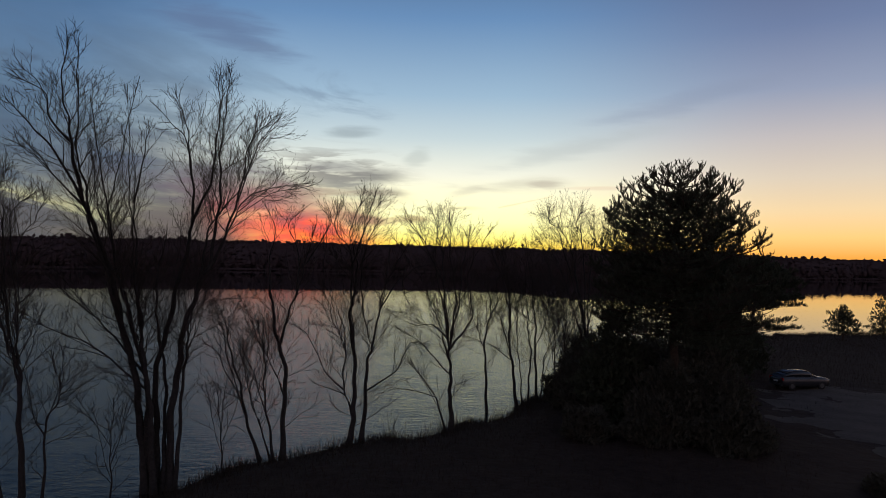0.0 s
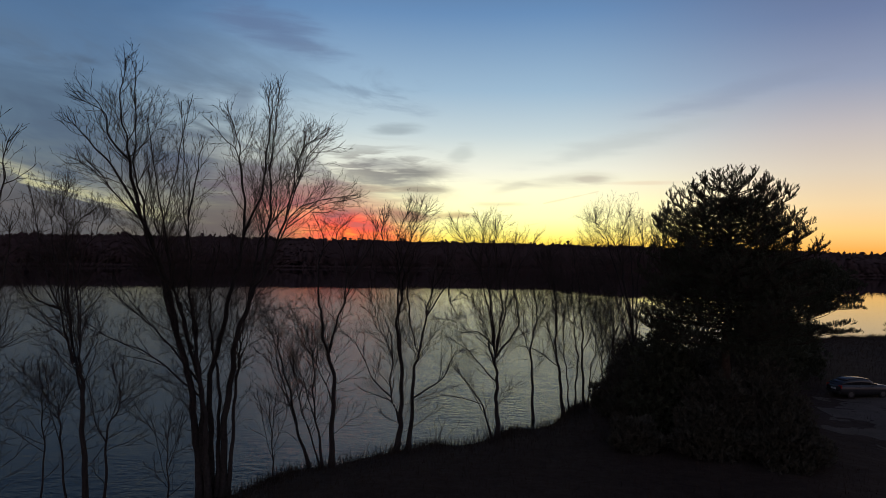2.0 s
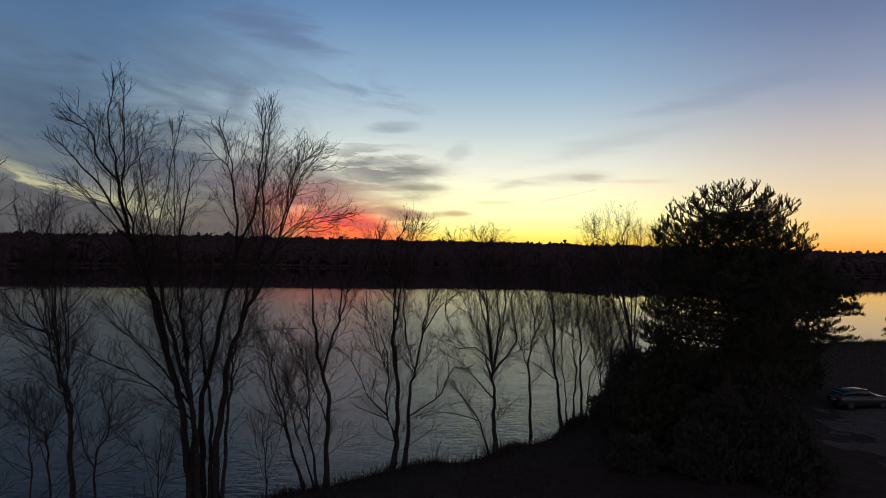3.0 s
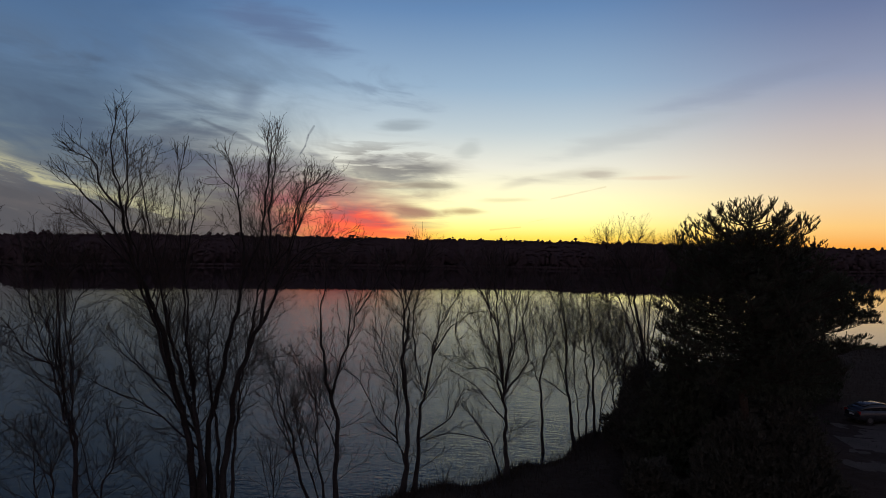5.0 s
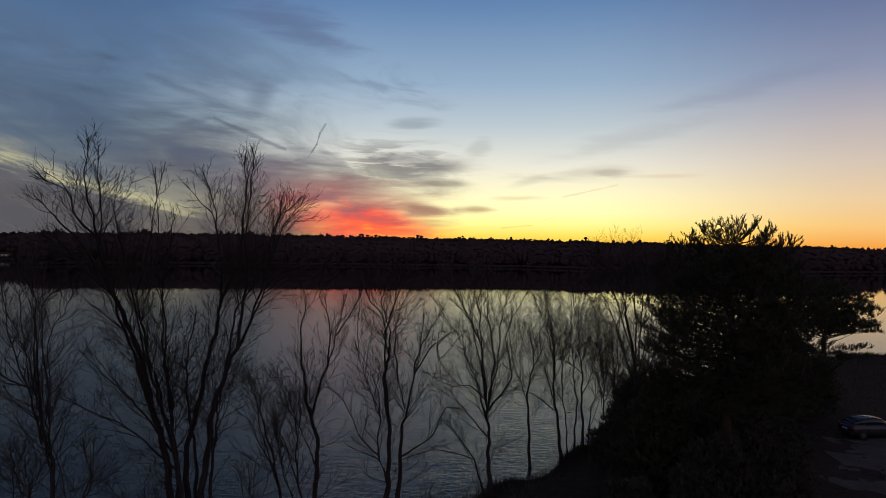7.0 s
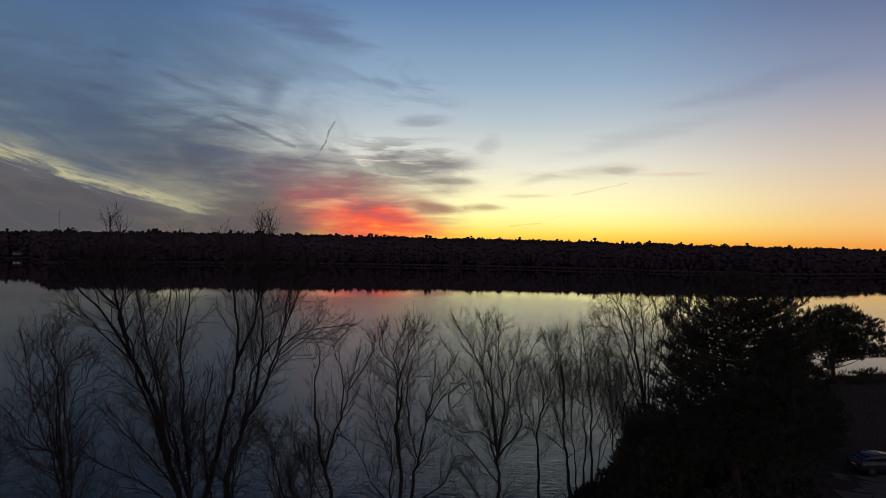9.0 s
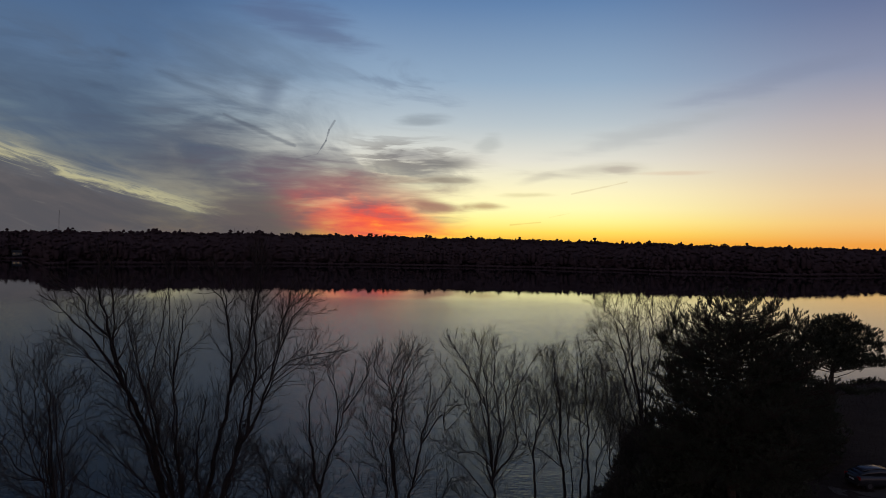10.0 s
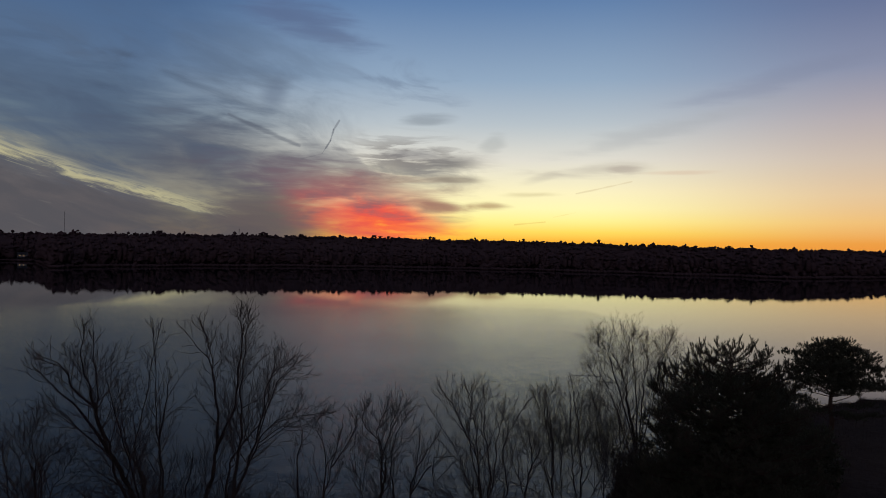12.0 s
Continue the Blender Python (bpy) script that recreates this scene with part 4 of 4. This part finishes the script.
pine(53.6, 96.0, 4.9, ((1.7, 2.2), (2.6, 2.8), (3.7, 2.4), (4.8, 0.9)), "small round pine on the shore", 43, 0.14, 34, 0.85, 24, (0, 0), 0.15, 0.026, plates=((6, 0.9, 1.5, 2.1),), fill=150)
pine(61.2, 99.2, 6.6, ((1.0, 2.3), (3.0, 2.4), (5.0, 1.6), (6.5, 0.4)), "small pointed pine on the shore", 44, 0.15, 34, 0.8, 20, (0, 0), 0.15, 0.026, plates=((7, 0.9, 1.8, 2.3),), fill=100)
pine(16.6, 47.5, 7.4, ((1.0, 2.4), (2.8, 3.0), (5.2, 2.8), (7.2, 1.0)), "younger bushy pine beside the tall pine", 45, 0.18, 44, 1.1, 34, (0.2, 0.1), 0.16, 0.020)
pine(9.0, 42.2, 6.8, ((0.7, 2.2), (2.6, 2.7), (4.8, 2.2), (6.6, 0.7)), "bushy young pine under the tall pine", 46, 0.14, 40, 0.95, 34, (0, 0), 0.14, 0.016, fill=900)
pine(24.6, 62.5, 6.4, ((0.9, 2.0), (2.6, 2.3), (4.6, 1.6), (6.3, 0.5)), "slim young pine with upright shoots on the bank", 47, 0.13, 30, 0.85, 28, (0, 0), 0.18, 0.026)
pine(27.6, 66.0, 5.6, ((0.7, 1.8), (2.0, 2.4), (4.0, 1.8), (5.4, 0.5)), "young pine with feathery upright shoots on the bank", 48, 0.14, 34, 0.9, 28, (0, 0), 0.18, 0.026)


# ---------------------------------------------------------------- evergreen shrubs on the bank
def shrub(x, y, wide, high, label, seed, count=2600):
    rng = random.Random(seed)
    bush = thing("shrub", (x, y, z_at(x, y) - 0.05), label, "shrub", "shrubs on the bank")
    stems, leaves = Tubes(), Needles()
    tips = []
    for i in range(16):
        a = rng.uniform(0, 6.28)
        way = Vector((math.cos(a) * rng.uniform(0.1, 1.0), math.sin(a) * rng.uniform(0.1, 1.0), rng.uniform(0.6, 1.2))).normalized()
        stem = wander(rng, (math.cos(a) * 0.15, math.sin(a) * 0.15, 0.0), way, high * rng.uniform(0.7, 1.0), 6, 0.12, 0.05)
        stems.tube(stem, [0.04, 0.034, 0.028, 0.022, 0.017, 0.012, 0.008], 4)
        tips.append(stem)
    tagged(stems.ob("stem_mass", TWIG, bush), kind="stuff")
    for i in range(count):
        u, v = rng.uniform(0, 6.28), rng.random()
        r = math.sqrt(rng.uniform(0.15, 1.0)) * (0.82 + 0.25 * math.sin(u * 3 + seed) * math.sin(v * 7 + seed))
        el = math.acos(1 - v) if v < 1 else 1.57
        p = (math.cos(u) * math.sin(el) * r * wide, math.sin(u) * math.sin(el) * r * wide, 0.1 + math.cos(el) * r * high * 0.97)
        leaves.tuft(rng, p, (math.cos(u) * 0.5, math.sin(u) * 0.5, 0.6), 0.24, 6, 0.05)
    tagged(mesh_ob("foliage", leaves.v, leaves.f, LEAF, bush, "dense dark evergreen foliage"), kind="stuff")
    return bush


for sx, sy, sw, sh, seed in ((7.4, 47.4, 1.9, 3.0, 61), (9.2, 49.0, 2.2, 3.8, 62), (11.8, 51.5, 2.6, 4.2, 63), (15.0, 54.0, 2.8, 4.2, 64), (7.6, 43.2, 1.6, 2.2, 65),
                             (10.2, 37.6, 2.2, 2.8, 66), (13.6, 36.6, 2.4, 2.6, 67), (18.0, 30.2, 1.7, 1.3, 68), (6.8, 38.4, 1.6, 1.8, 69), (20.5, 60.0, 2.6, 2.8, 70),
                             (12.8, 57.0, 2.4, 4.4, 71), (16.6, 60.5, 2.6, 4.0, 72), (18.8, 54.5, 2.4, 3.6, 73), (12.4, 45.0, 3.0, 4.6, 74), (16.0, 47.0, 3.0, 4.6, 75), (10.0, 44.0, 2.4, 5.0, 79), (8.0, 45.4, 2.0, 4.2, 82), (14.0, 43.0, 3.0, 5.2, 83), (13.6, 38.6, 2.6, 4.9, 80), (11.2, 38.2, 2.3, 4.9, 81), (9.6, 54.0, 1.9, 4.4, 76), (10.8, 59.0, 2.4, 5.0, 84), (8.6, 50.6, 1.7, 3.7, 85),
                             (19.4, 66.0, 2.6, 3.4, 77), (24.0, 66.5, 2.6, 2.6, 78)):
    shrub(sx, sy, sw, sh, "dense dark evergreen shrub beneath the pines", seed)


# ---------------------------------------------------------------- low bare brush along the water
def brush(x, y, high, stems, seed):
    rng = random.Random(seed)
    clump = thing("brush_clump", (x, y, z_at(x, y) - 0.04), "low clump of bare twiggy brush at the water's edge", "brush", "brush along the bank")
    t = Tubes()
    for _ in range(stems):
        a = rng.uniform(0, 6.28)
        way = Vector((math.cos(a) * rng.uniform(0.2, 1.3), math.sin(a) * rng.uniform(0.2, 1.3), 1.0)).normalized()
        l = high * rng.uniform(0.5, 1.0)
        p = (rng.uniform(-0.5, 0.5), rng.uniform(-0.4, 0.4), 0.0)
        stem = wander(rng, p, way, l, 5, 0.2, 0.03)
        t.tube(stem, [0.010, 0.009, 0.008, 0.007, 0.006, 0.004], 3)
        clothe(rng, t, stem, 0.012, l, 2, 1.1)
    tagged(t.ob("twig_mass", TWIG, clump, "fine bare stems"), kind="stuff")


for i in range(22):
    bx = -10.6 + 19.0 * i / 21 + 0.5 * math.sin(i * 5.1)
    brush(bx, float(curve(SHORE, bx)) - 0.7 - 0.5 * math.sin(i * 2.3), 0.55 + 0.5 * abs(math.sin(i * 1.7)) + (0.7 if i in (8, 11, 12, 16) else 0.0), 9, 200 + i)


# ---------------------------------------------------------------- grass and brush along the bank
def build_grass():
    rng = random.Random(5)
    verts, faces = [], []
    made = 0
    while made < 110000:
        x = rng.uniform(-24, 75)
        edge = float(curve(SHORE, x))
        back = rng.random() ** 2.2 * 40.0
        y = edge - back + 0.4
        if y < 20:
            continue
        if ((x - 31.5) / 16) ** 2 + ((y - 40.5) / 18.5) ** 2 < 0.9 and rng.random() > 0.06:
            continue  # the gravel is nearly bare
        z = z_at(x, y)
        if z < 0.02:
            continue
        h = rng.uniform(0.15, 0.5) * (1.2 if back < 3 else 0.75) * (2.0 if rng.random() > 0.985 else 1.0)
        a, w = rng.uniform(0, 6.28), rng.uniform(0.006, 0.013)
        lx, ly = rng.uniform(-0.35, 0.35) * h, rng.uniform(-0.35, 0.35) * h
        n = len(verts)
        verts += [(x - math.cos(a) * w, y - math.sin(a) * w, z - 0.03), (x + math.cos(a) * w, y + math.sin(a) * w, z - 0.03), (x + lx, y + ly, z + h)]
        faces.append((n, n + 1, n + 2))
        made += 1
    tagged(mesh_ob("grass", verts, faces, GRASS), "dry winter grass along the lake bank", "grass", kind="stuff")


build_grass()


# ---------------------------------------------------------------- the far shore
def build_far_woods():
    rng = random.Random(9)
    base = bmesh.new()
    bmesh.ops.create_icosphere(base, subdivisions=1, radius=1.0)
    ball = [v.co.copy() for v in base.verts]
    tris = [tuple(v.index for v in f.verts) for f in base.faces]
    base.free()
    verts, faces = [], []

    def blob(x, y, z, rx, rz):
        n = len(verts)
        for c in ball:
            k = rng.uniform(0.6, 1.35)
            verts.append((x + c.x * rx * k, y + c.y * rx * k, z + c.z * rz * k))
        faces.extend((a + n, b + n, c + n) for a, b, c in tris)

    def stick(x, y, z0, z1, r):
        n = len(verts)
        for z in (z0, z1):
            for k in range(3):
                verts.append((x + math.cos(2.094 * k) * r, y + math.sin(2.094 * k) * r, z))
        faces.extend((n + k, n + (k + 1) % 3, n + 3 + (k + 1) % 3, n + 3 + k) for k in range(3))

    def tree(r, a, h, clumps):
        x, y = r * math.sin(math.radians(a)), r * math.cos(math.radians(a))
        z = z_at(x, y)
        stick(x, y, z - 0.5, z + h * 0.9, 0.25)
        for i in range(clumps):
            s = 1 - 0.5 * i / max(clumps, 1)
            blob(x + rng.uniform(-1.4, 1.4) * (1.2 - s) * 2, y + rng.uniform(-1.4, 1.4), z + h * s - 1.4, rng.uniform(1.3, 2.6) * (1.5 - 0.5 * s), rng.uniform(1.1, 2.0))
        blob(x, y, z + h * (0.5 if clumps < 3 else 0.42), 2.6, h * 0.42)

    rows = {}  # closed canopy sheet between the crowns, added to lighten the shaded gaps
    for i in range(941):
        a = -50 + 0.1 * i
        ra = float(curve(FAR, a)) + 8 * math.sin(math.radians(a * 51.6)) + 4 * math.sin(math.radians(a * 154.7)) + 6
        rb = max(float(curve(CREST_AT, a)) + 4, ra + 66)
        for j in range(26):
            r = ra + (rb - ra) * (max(j - 1, 0) / 24) ** 1.2
            x, y = r * math.sin(math.radians(a)), r * math.cos(math.radians(a))
            rows[i, j] = len(verts)
            verts.append((x, y, z_at(x, y) + (0.2 if j == 0 else 11.2 + rng.uniform(-1.2, 1.2) - (4.5 if j == 1 else 1.5 if j > 21 else 0.0))))
    for i in range(940):
        if not -38.7 < -50 + 0.1 * i < -37.5:
            faces.extend((rows[i, j], rows[i + 1, j], rows[i + 1, j + 1], rows[i, j + 1]) for j in range(25))
    for _ in range(6600):  # the wooded slope
        a = rng.uniform(-50, 44)
        r0 = float(curve(FAR, a)) + 8 * math.sin(math.radians(a * 51.6)) + 4 * math.sin(math.radians(a * 154.7))
        r = r0 + 9 + rng.random() ** 1.3 * max(float(curve(CREST_AT, a)) + 6 - r0, 60)
        if not (-38.5 < a < -37.6 and r < 945):  # the clearing round the lake house
            tree(r, a, rng.uniform(10, 15), 1)
    for i in range(1500):  # the crest, where single crowns stand against the sky
        a = -50 + 94 * (i + rng.random()) / 1500
        tall = rng.random()
        h = 12.2 + 1.0 * rng.random() + 1.0 * math.sin(a * 1.7) * math.sin(a * 0.6 + 1) + (4.6 * rng.random() if tall > 0.88 - 0.12 * math.sin(a * 1.1) * math.sin(a * 2.9 + 1) else 0)
        tree(float(curve(CREST_AT, a)) + rng.uniform(-14, 14), a, h, 4 if tall > 0.6 else 3)
    for i in range(1300):  # the water's edge
        a = -50 + 94 * (i + rng.random()) / 1300
        r0 = float(curve(FAR, a)) + 8 * math.sin(a * 0.9) + 4 * math.sin(a * 2.7)
        if not -38.5 < a < -37.6:
            tree(r0 + rng.uniform(1, 11), a, 6 + 15.0 * rng.random() ** 1.9 + 2.0 * math.sin(a * 2.1) * math.sin(a * 5.3), 2)
    for i in range(2600):  # alders and brush that hang over the water
        a = -50 + 94 * (i + rng.random()) / 2600
        r = float(curve(FAR, a)) + 8 * math.sin(a * 0.9) + 4 * math.sin(a * 2.7) + rng.uniform(-6, 3)
        blob(r * math.sin(math.radians(a)), r * math.cos(math.radians(a)), 0.9, rng.uniform(1.2, 2.0), rng.uniform(1.0, 2.2))
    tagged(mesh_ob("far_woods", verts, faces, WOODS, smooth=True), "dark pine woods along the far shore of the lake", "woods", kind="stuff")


build_far_woods()


def radio_mast(x, y, high, wide, label):
    z0 = z_at(x, y)
    ob = thing("radio_mast", (x, y, z0), label, "radio mast", "radio masts")
    legs = [(math.cos(2.094 * k) * wide, math.sin(2.094 * k) * wide) for k in range(3)]
    for lx, ly in legs:
        t = Tubes()
        t.tube([(lx, ly, 0), (lx, ly, high)], [0.12, 0.12], 5)
        t.ob("leg", STEEL, ob)
    t = Tubes()
    steps = int(high / 3)
    for i in range(steps):
        for k in range(3):
            a, b = legs[k], legs[(k + 1) % 3]
            if i % 2:
                a, b = b, a
            t.tube([(a[0], a[1], high * i / steps), (b[0], b[1], high * (i + 1) / steps)], [0.06, 0.06], 3)
    t.ob("lattice", STEEL, ob)
    t = Tubes()
    t.tube([(0, 0, high), (0, 0, high + 5)], [0.06, 0.03], 4)
    t.ob("antenna", STEEL, ob)


radio_mast(-1071, 1500, 78, 0.55, "tall thin steel radio mast on the horizon")
radio_mast(-641, 1500, 40, 0.7, "short steel radio mast beyond the woods")


def box(bm, lo, hi):
    """An upright box between two corners."""
    vs = [bm.verts.new((x, y, z)) for z in (lo[2], hi[2]) for x, y in ((lo[0], lo[1]), (hi[0], lo[1]), (hi[0], hi[1]), (lo[0], hi[1]))]
    for f in ((3, 2, 1, 0), (4, 5, 6, 7), (0, 1, 5, 4), (1, 2, 6, 5), (2, 3, 7, 6), (3, 0, 4, 7)):
        bm.faces.new([vs[i] for i in f])


def lake_house(x, y, turn):
    z0 = z_at(x, y)
    ob = thing("lake_house", (x, y, z0), "small clapboard lake house with lit windows across the water", "house", turn=turn)
    bm = bmesh.new()
    box(bm, (-5, -3.5, -0.5), (5, 3.5, 3.0))
    for s in (-5, 5):
        a, b, c = bm.verts.new((s, -3.5, 3.0)), bm.verts.new((s, 3.5, 3.0)), bm.verts.new((s, 0, 5.6))
        bm.faces.new((a, b, c))
    part("wall", bm, CLAPBOARD, ob)
    for s in (-1, 1):
        bm = bmesh.new()
        box(bm, (-5.5, -4.3, 0), (5.5, 0.0, 0.18))
        bmesh.ops.rotate(bm, verts=bm.verts, cent=(0, 0, 0), matrix=Matrix.Rotation(math.atan2(2.6, 3.5), 3, "X"))
        if s > 0:
            bmesh.ops.rotate(bm, verts=bm.verts, cent=(0, 0, 0), matrix=Matrix.Rotation(math.pi, 3, "Z"))
        bmesh.ops.translate(bm, verts=bm.verts, vec=(0, 0, 5.6))
        part("roof", bm, ROOFING, ob)
    for wx in (-2.6, 1.2):
        win = new("window")
        win.parent = ob
        win.location = (wx, -3.52, 1.7)
        bm = bmesh.new()
        for lo, hi in (((-0.57, -0.06, -0.62), (0.57, 0.0, -0.5)), ((-0.57, -0.06, 0.5), (0.57, 0.0, 0.62)), ((-0.57, -0.06, -0.5), (-0.45, 0.0, 0.5)), ((0.45, -0.06, -0.5), (0.57, 0.0, 0.5))):
            box(bm, lo, hi)
        part("frame", bm, CLAPBOARD, win)
        bm = bmesh.new()
        box(bm, (-0.45, -0.03, -0.5), (0.45, -0.01, 0.5))
        part("pane", bm, WINDOW_LIGHT, win, "warm lit pane")
    bm = bmesh.new()
    box(bm, (3.2, -3.56, -0.4), (4.1, -3.5, 1.7))
    part("door", bm, TRIM, ob)
    bm = bmesh.new()
    box(bm, (2.2, 0.6, 4.6), (2.9, 1.3, 6.6))
    part("chimney", bm, ROOFING, ob)


lake_house(-573, 733, 38)


# ---------------------------------------------------------------- gravel lot and parked car
def build_lot():
    """A worn gravel turning place on the bank, a thin uneven sheet over the soil."""
    ring, m = 36, 150
    verts, faces = [], []
    for i in range(ring + 1):
        for j in range(m):
            a = 6.28319 * j / m
            k = 1 + 0.10 * math.sin(3 * a + 1) + 0.06 * math.sin(7 * a) + 0.03 * math.sin(13 * a + 2) + 0.025 * math.sin(23 * a) + 0.02 * math.sin(31 * a + 1)
            x, y = 34.5 + math.cos(a) * 14.5 * k * i / ring, 40.5 + math.sin(a) * 19.0 * k * i / ring
            worn = 2.0 * noise.noise(Vector((x * 0.45, y * 0.45, 0.0))) + 1.4 * noise.noise(Vector((x * 1.7, y * 1.7, 5.0)))
            verts.append((x, y, z_at(x, y) + 0.05 - 0.055 * (i / ring) ** 2 + 0.024 * worn * (i / ring)))
    for i in range(ring):
        for j in range(m):
            j2 = (j + 1) % m
            faces.append((i * m + j, (i + 1) * m + j, (i + 1) * m + j2, i * m + j2))
    tagged(mesh_ob("gravel_lot", verts, faces, GRAVEL, smooth=True), "worn grey gravel parking place on the bank", "parking lot", kind="structure")


build_lot()


def parked_car(x, y, turn):
    ob = thing("parked_car", (x, y, z_at(x, y) + 0.02), "grey hatchback car parked on the gravel by the pines", "car", turn=turn)

    def loft(sections):
        """A skin over cross-sections, each (x, half width, low z, high z, shoulder)."""
        bm = bmesh.new()
        rows = []
        for sx, hw, lo, hi, sh in sections:
            prof = ((-hw * 0.94, lo), (-hw, lo + (hi - lo) * 0.35), (-hw * 0.99, lo + (hi - lo) * 0.7), (-hw * sh, hi - 0.03), (-hw * sh * 0.8, hi),
                    (hw * sh * 0.8, hi), (hw * sh, hi - 0.03), (hw * 0.99, lo + (hi - lo) * 0.7), (hw, lo + (hi - lo) * 0.35), (hw * 0.94, lo))
            rows.append([bm.verts.new((sx, py, pz)) for py, pz in prof])
        for a, b in zip(rows, rows[1:]):
            for k in range(len(a)):
                k2 = (k + 1) % len(a)
                bm.faces.new((a[k], b[k], b[k2], a[k2]))
        bm.faces.new(rows[0])
        bm.faces.new(rows[-1][::-1])
        bmesh.ops.recalc_face_normals(bm, faces=bm.faces)
        return bm

    part("body", loft(((-2.18, 0.70, 0.42, 0.70, 0.9), (-2.05, 0.80, 0.28, 0.86, 0.92), (-1.5, 0.87, 0.22, 0.94, 0.92), (-0.9, 0.88, 0.20, 0.98, 0.93), (0.9, 0.88, 0.20, 1.00, 0.93),
                       (1.6, 0.87, 0.22, 1.04, 0.92), (2.0, 0.82, 0.28, 1.02, 0.9), (2.15, 0.74, 0.40, 0.86, 0.9))), PAINT, ob, "grey painted body shell", True)
    part("cabin", loft(((-1.0, 0.74, 0.95, 1.00, 0.9), (-0.35, 0.74, 0.96, 1.40, 0.78), (0.3, 0.74, 0.97, 1.47, 0.78), (1.1, 0.74, 0.98, 1.43, 0.78), (1.75, 0.72, 1.0, 1.22, 0.8), (2.0, 0.70, 1.0, 1.04, 0.9))),
         GLASS, ob, "dark tinted window band", True)
    bm = bmesh.new()
    rows = []
    for sx, hw, z in ((-0.45, 0.55, 1.405), (0.1, 0.58, 1.475), (0.6, 0.58, 1.485), (1.2, 0.57, 1.44), (1.62, 0.55, 1.32)):
        rows.append([bm.verts.new((sx, -hw, z - 0.03)), bm.verts.new((sx, -hw * 0.7, z)), bm.verts.new((sx, hw * 0.7, z)), bm.verts.new((sx, hw, z - 0.03)), bm.verts.new((sx, 0, z - 0.06))])
    for a, b in zip(rows, rows[1:]):
        for k in range(5):
            bm.faces.new((a[k], b[k], b[(k + 1) % 5], a[(k + 1) % 5]))
    bm.faces.new(rows[0])
    bm.faces.new(rows[-1][::-1])
    bmesh.ops.recalc_face_normals(bm, faces=bm.faces)
    part("roof", bm, PAINT, ob, smooth=True)
    for s in (-1, 1):
        for px in (-0.42, 0.42, 1.22):  # pillars
            t = Tubes()
            t.tube([(px - 0.06, s * 0.745, 0.98), (px + (0.22 if px < 0 else -0.02), s * 0.575, 1.42)], [0.035, 0.03], 5)
            t.ob("pillar", PAINT, ob)
        bm = bmesh.new()
        box(bm, (-0.72, min(s * 0.88, s * 1.02), 0.98), (-0.58, max(s * 0.88, s * 1.02), 1.10))
        part("side_mirror", bm, PAINT, ob)
        for dx in (-0.25, 0.75):
            bm = bmesh.new()
            box(bm, (dx - 0.09, min(s * 0.875, s * 0.905), 0.82), (dx + 0.09, max(s * 0.875, s * 0.905), 0.85))
            part("door_handle", bm, TRIM, ob)
        bm = bmesh.new()
        box(bm, (-2.14, min(s * 0.45, s * 0.75), 0.62), (-2.04, max(s * 0.45, s * 0.75), 0.76))
        part("headlight", bm, LAMP_CLEAR, ob)
        bm = bmesh.new()
        box(bm, (2.03, min(s * 0.52, s * 0.80), 0.74), (2.13, max(s * 0.52, s * 0.80), 0.96))
        part("tail_light", bm, LAMP_RED, ob, "red lamp lens")
    for lo, hi, nm, mt in (((-2.22, -0.7, 0.30), (-2.12, 0.7, 0.46), "bumper", TRIM), ((2.10, -0.72, 0.32), (2.20, 0.72, 0.50), "bumper", TRIM), ((2.14, -0.26, 0.60), (2.165, 0.26, 0.72), "licence_plate", PLATE)):
        bm = bmesh.new()
        box(bm, lo, hi)
        part(nm, bm, mt, ob)
    for wx in (-1.35, 1.35):
        for s in (-1, 1):
            wheel = new("wheel")
            wheel.parent = ob
            wheel.location = (wx, s * 0.80, 0.31)
            for nm, r, hw, mt in (("tyre", 0.31, 0.10, RUBBER), ("rim", 0.20, 0.105, ALLOY)):
                bm = bmesh.new()
                bmesh.ops.create_cone(bm, cap_ends=True, segments=24, radius1=r, radius2=r, depth=hw * 2)
                bmesh.ops.bevel(bm, geom=[e for e in bm.edges if len(e.link_faces) == 2 and any(len(f.verts) > 4 for f in e.link_faces)], offset=0.02, segments=2, affect="EDGES")
                bmesh.ops.rotate(bm, verts=bm.verts, cent=(0, 0, 0), matrix=Matrix.Rotation(math.pi / 2, 3, "X"))
                part(nm, bm, mt, wheel)


parked_car(27.9, 57.7, 192)
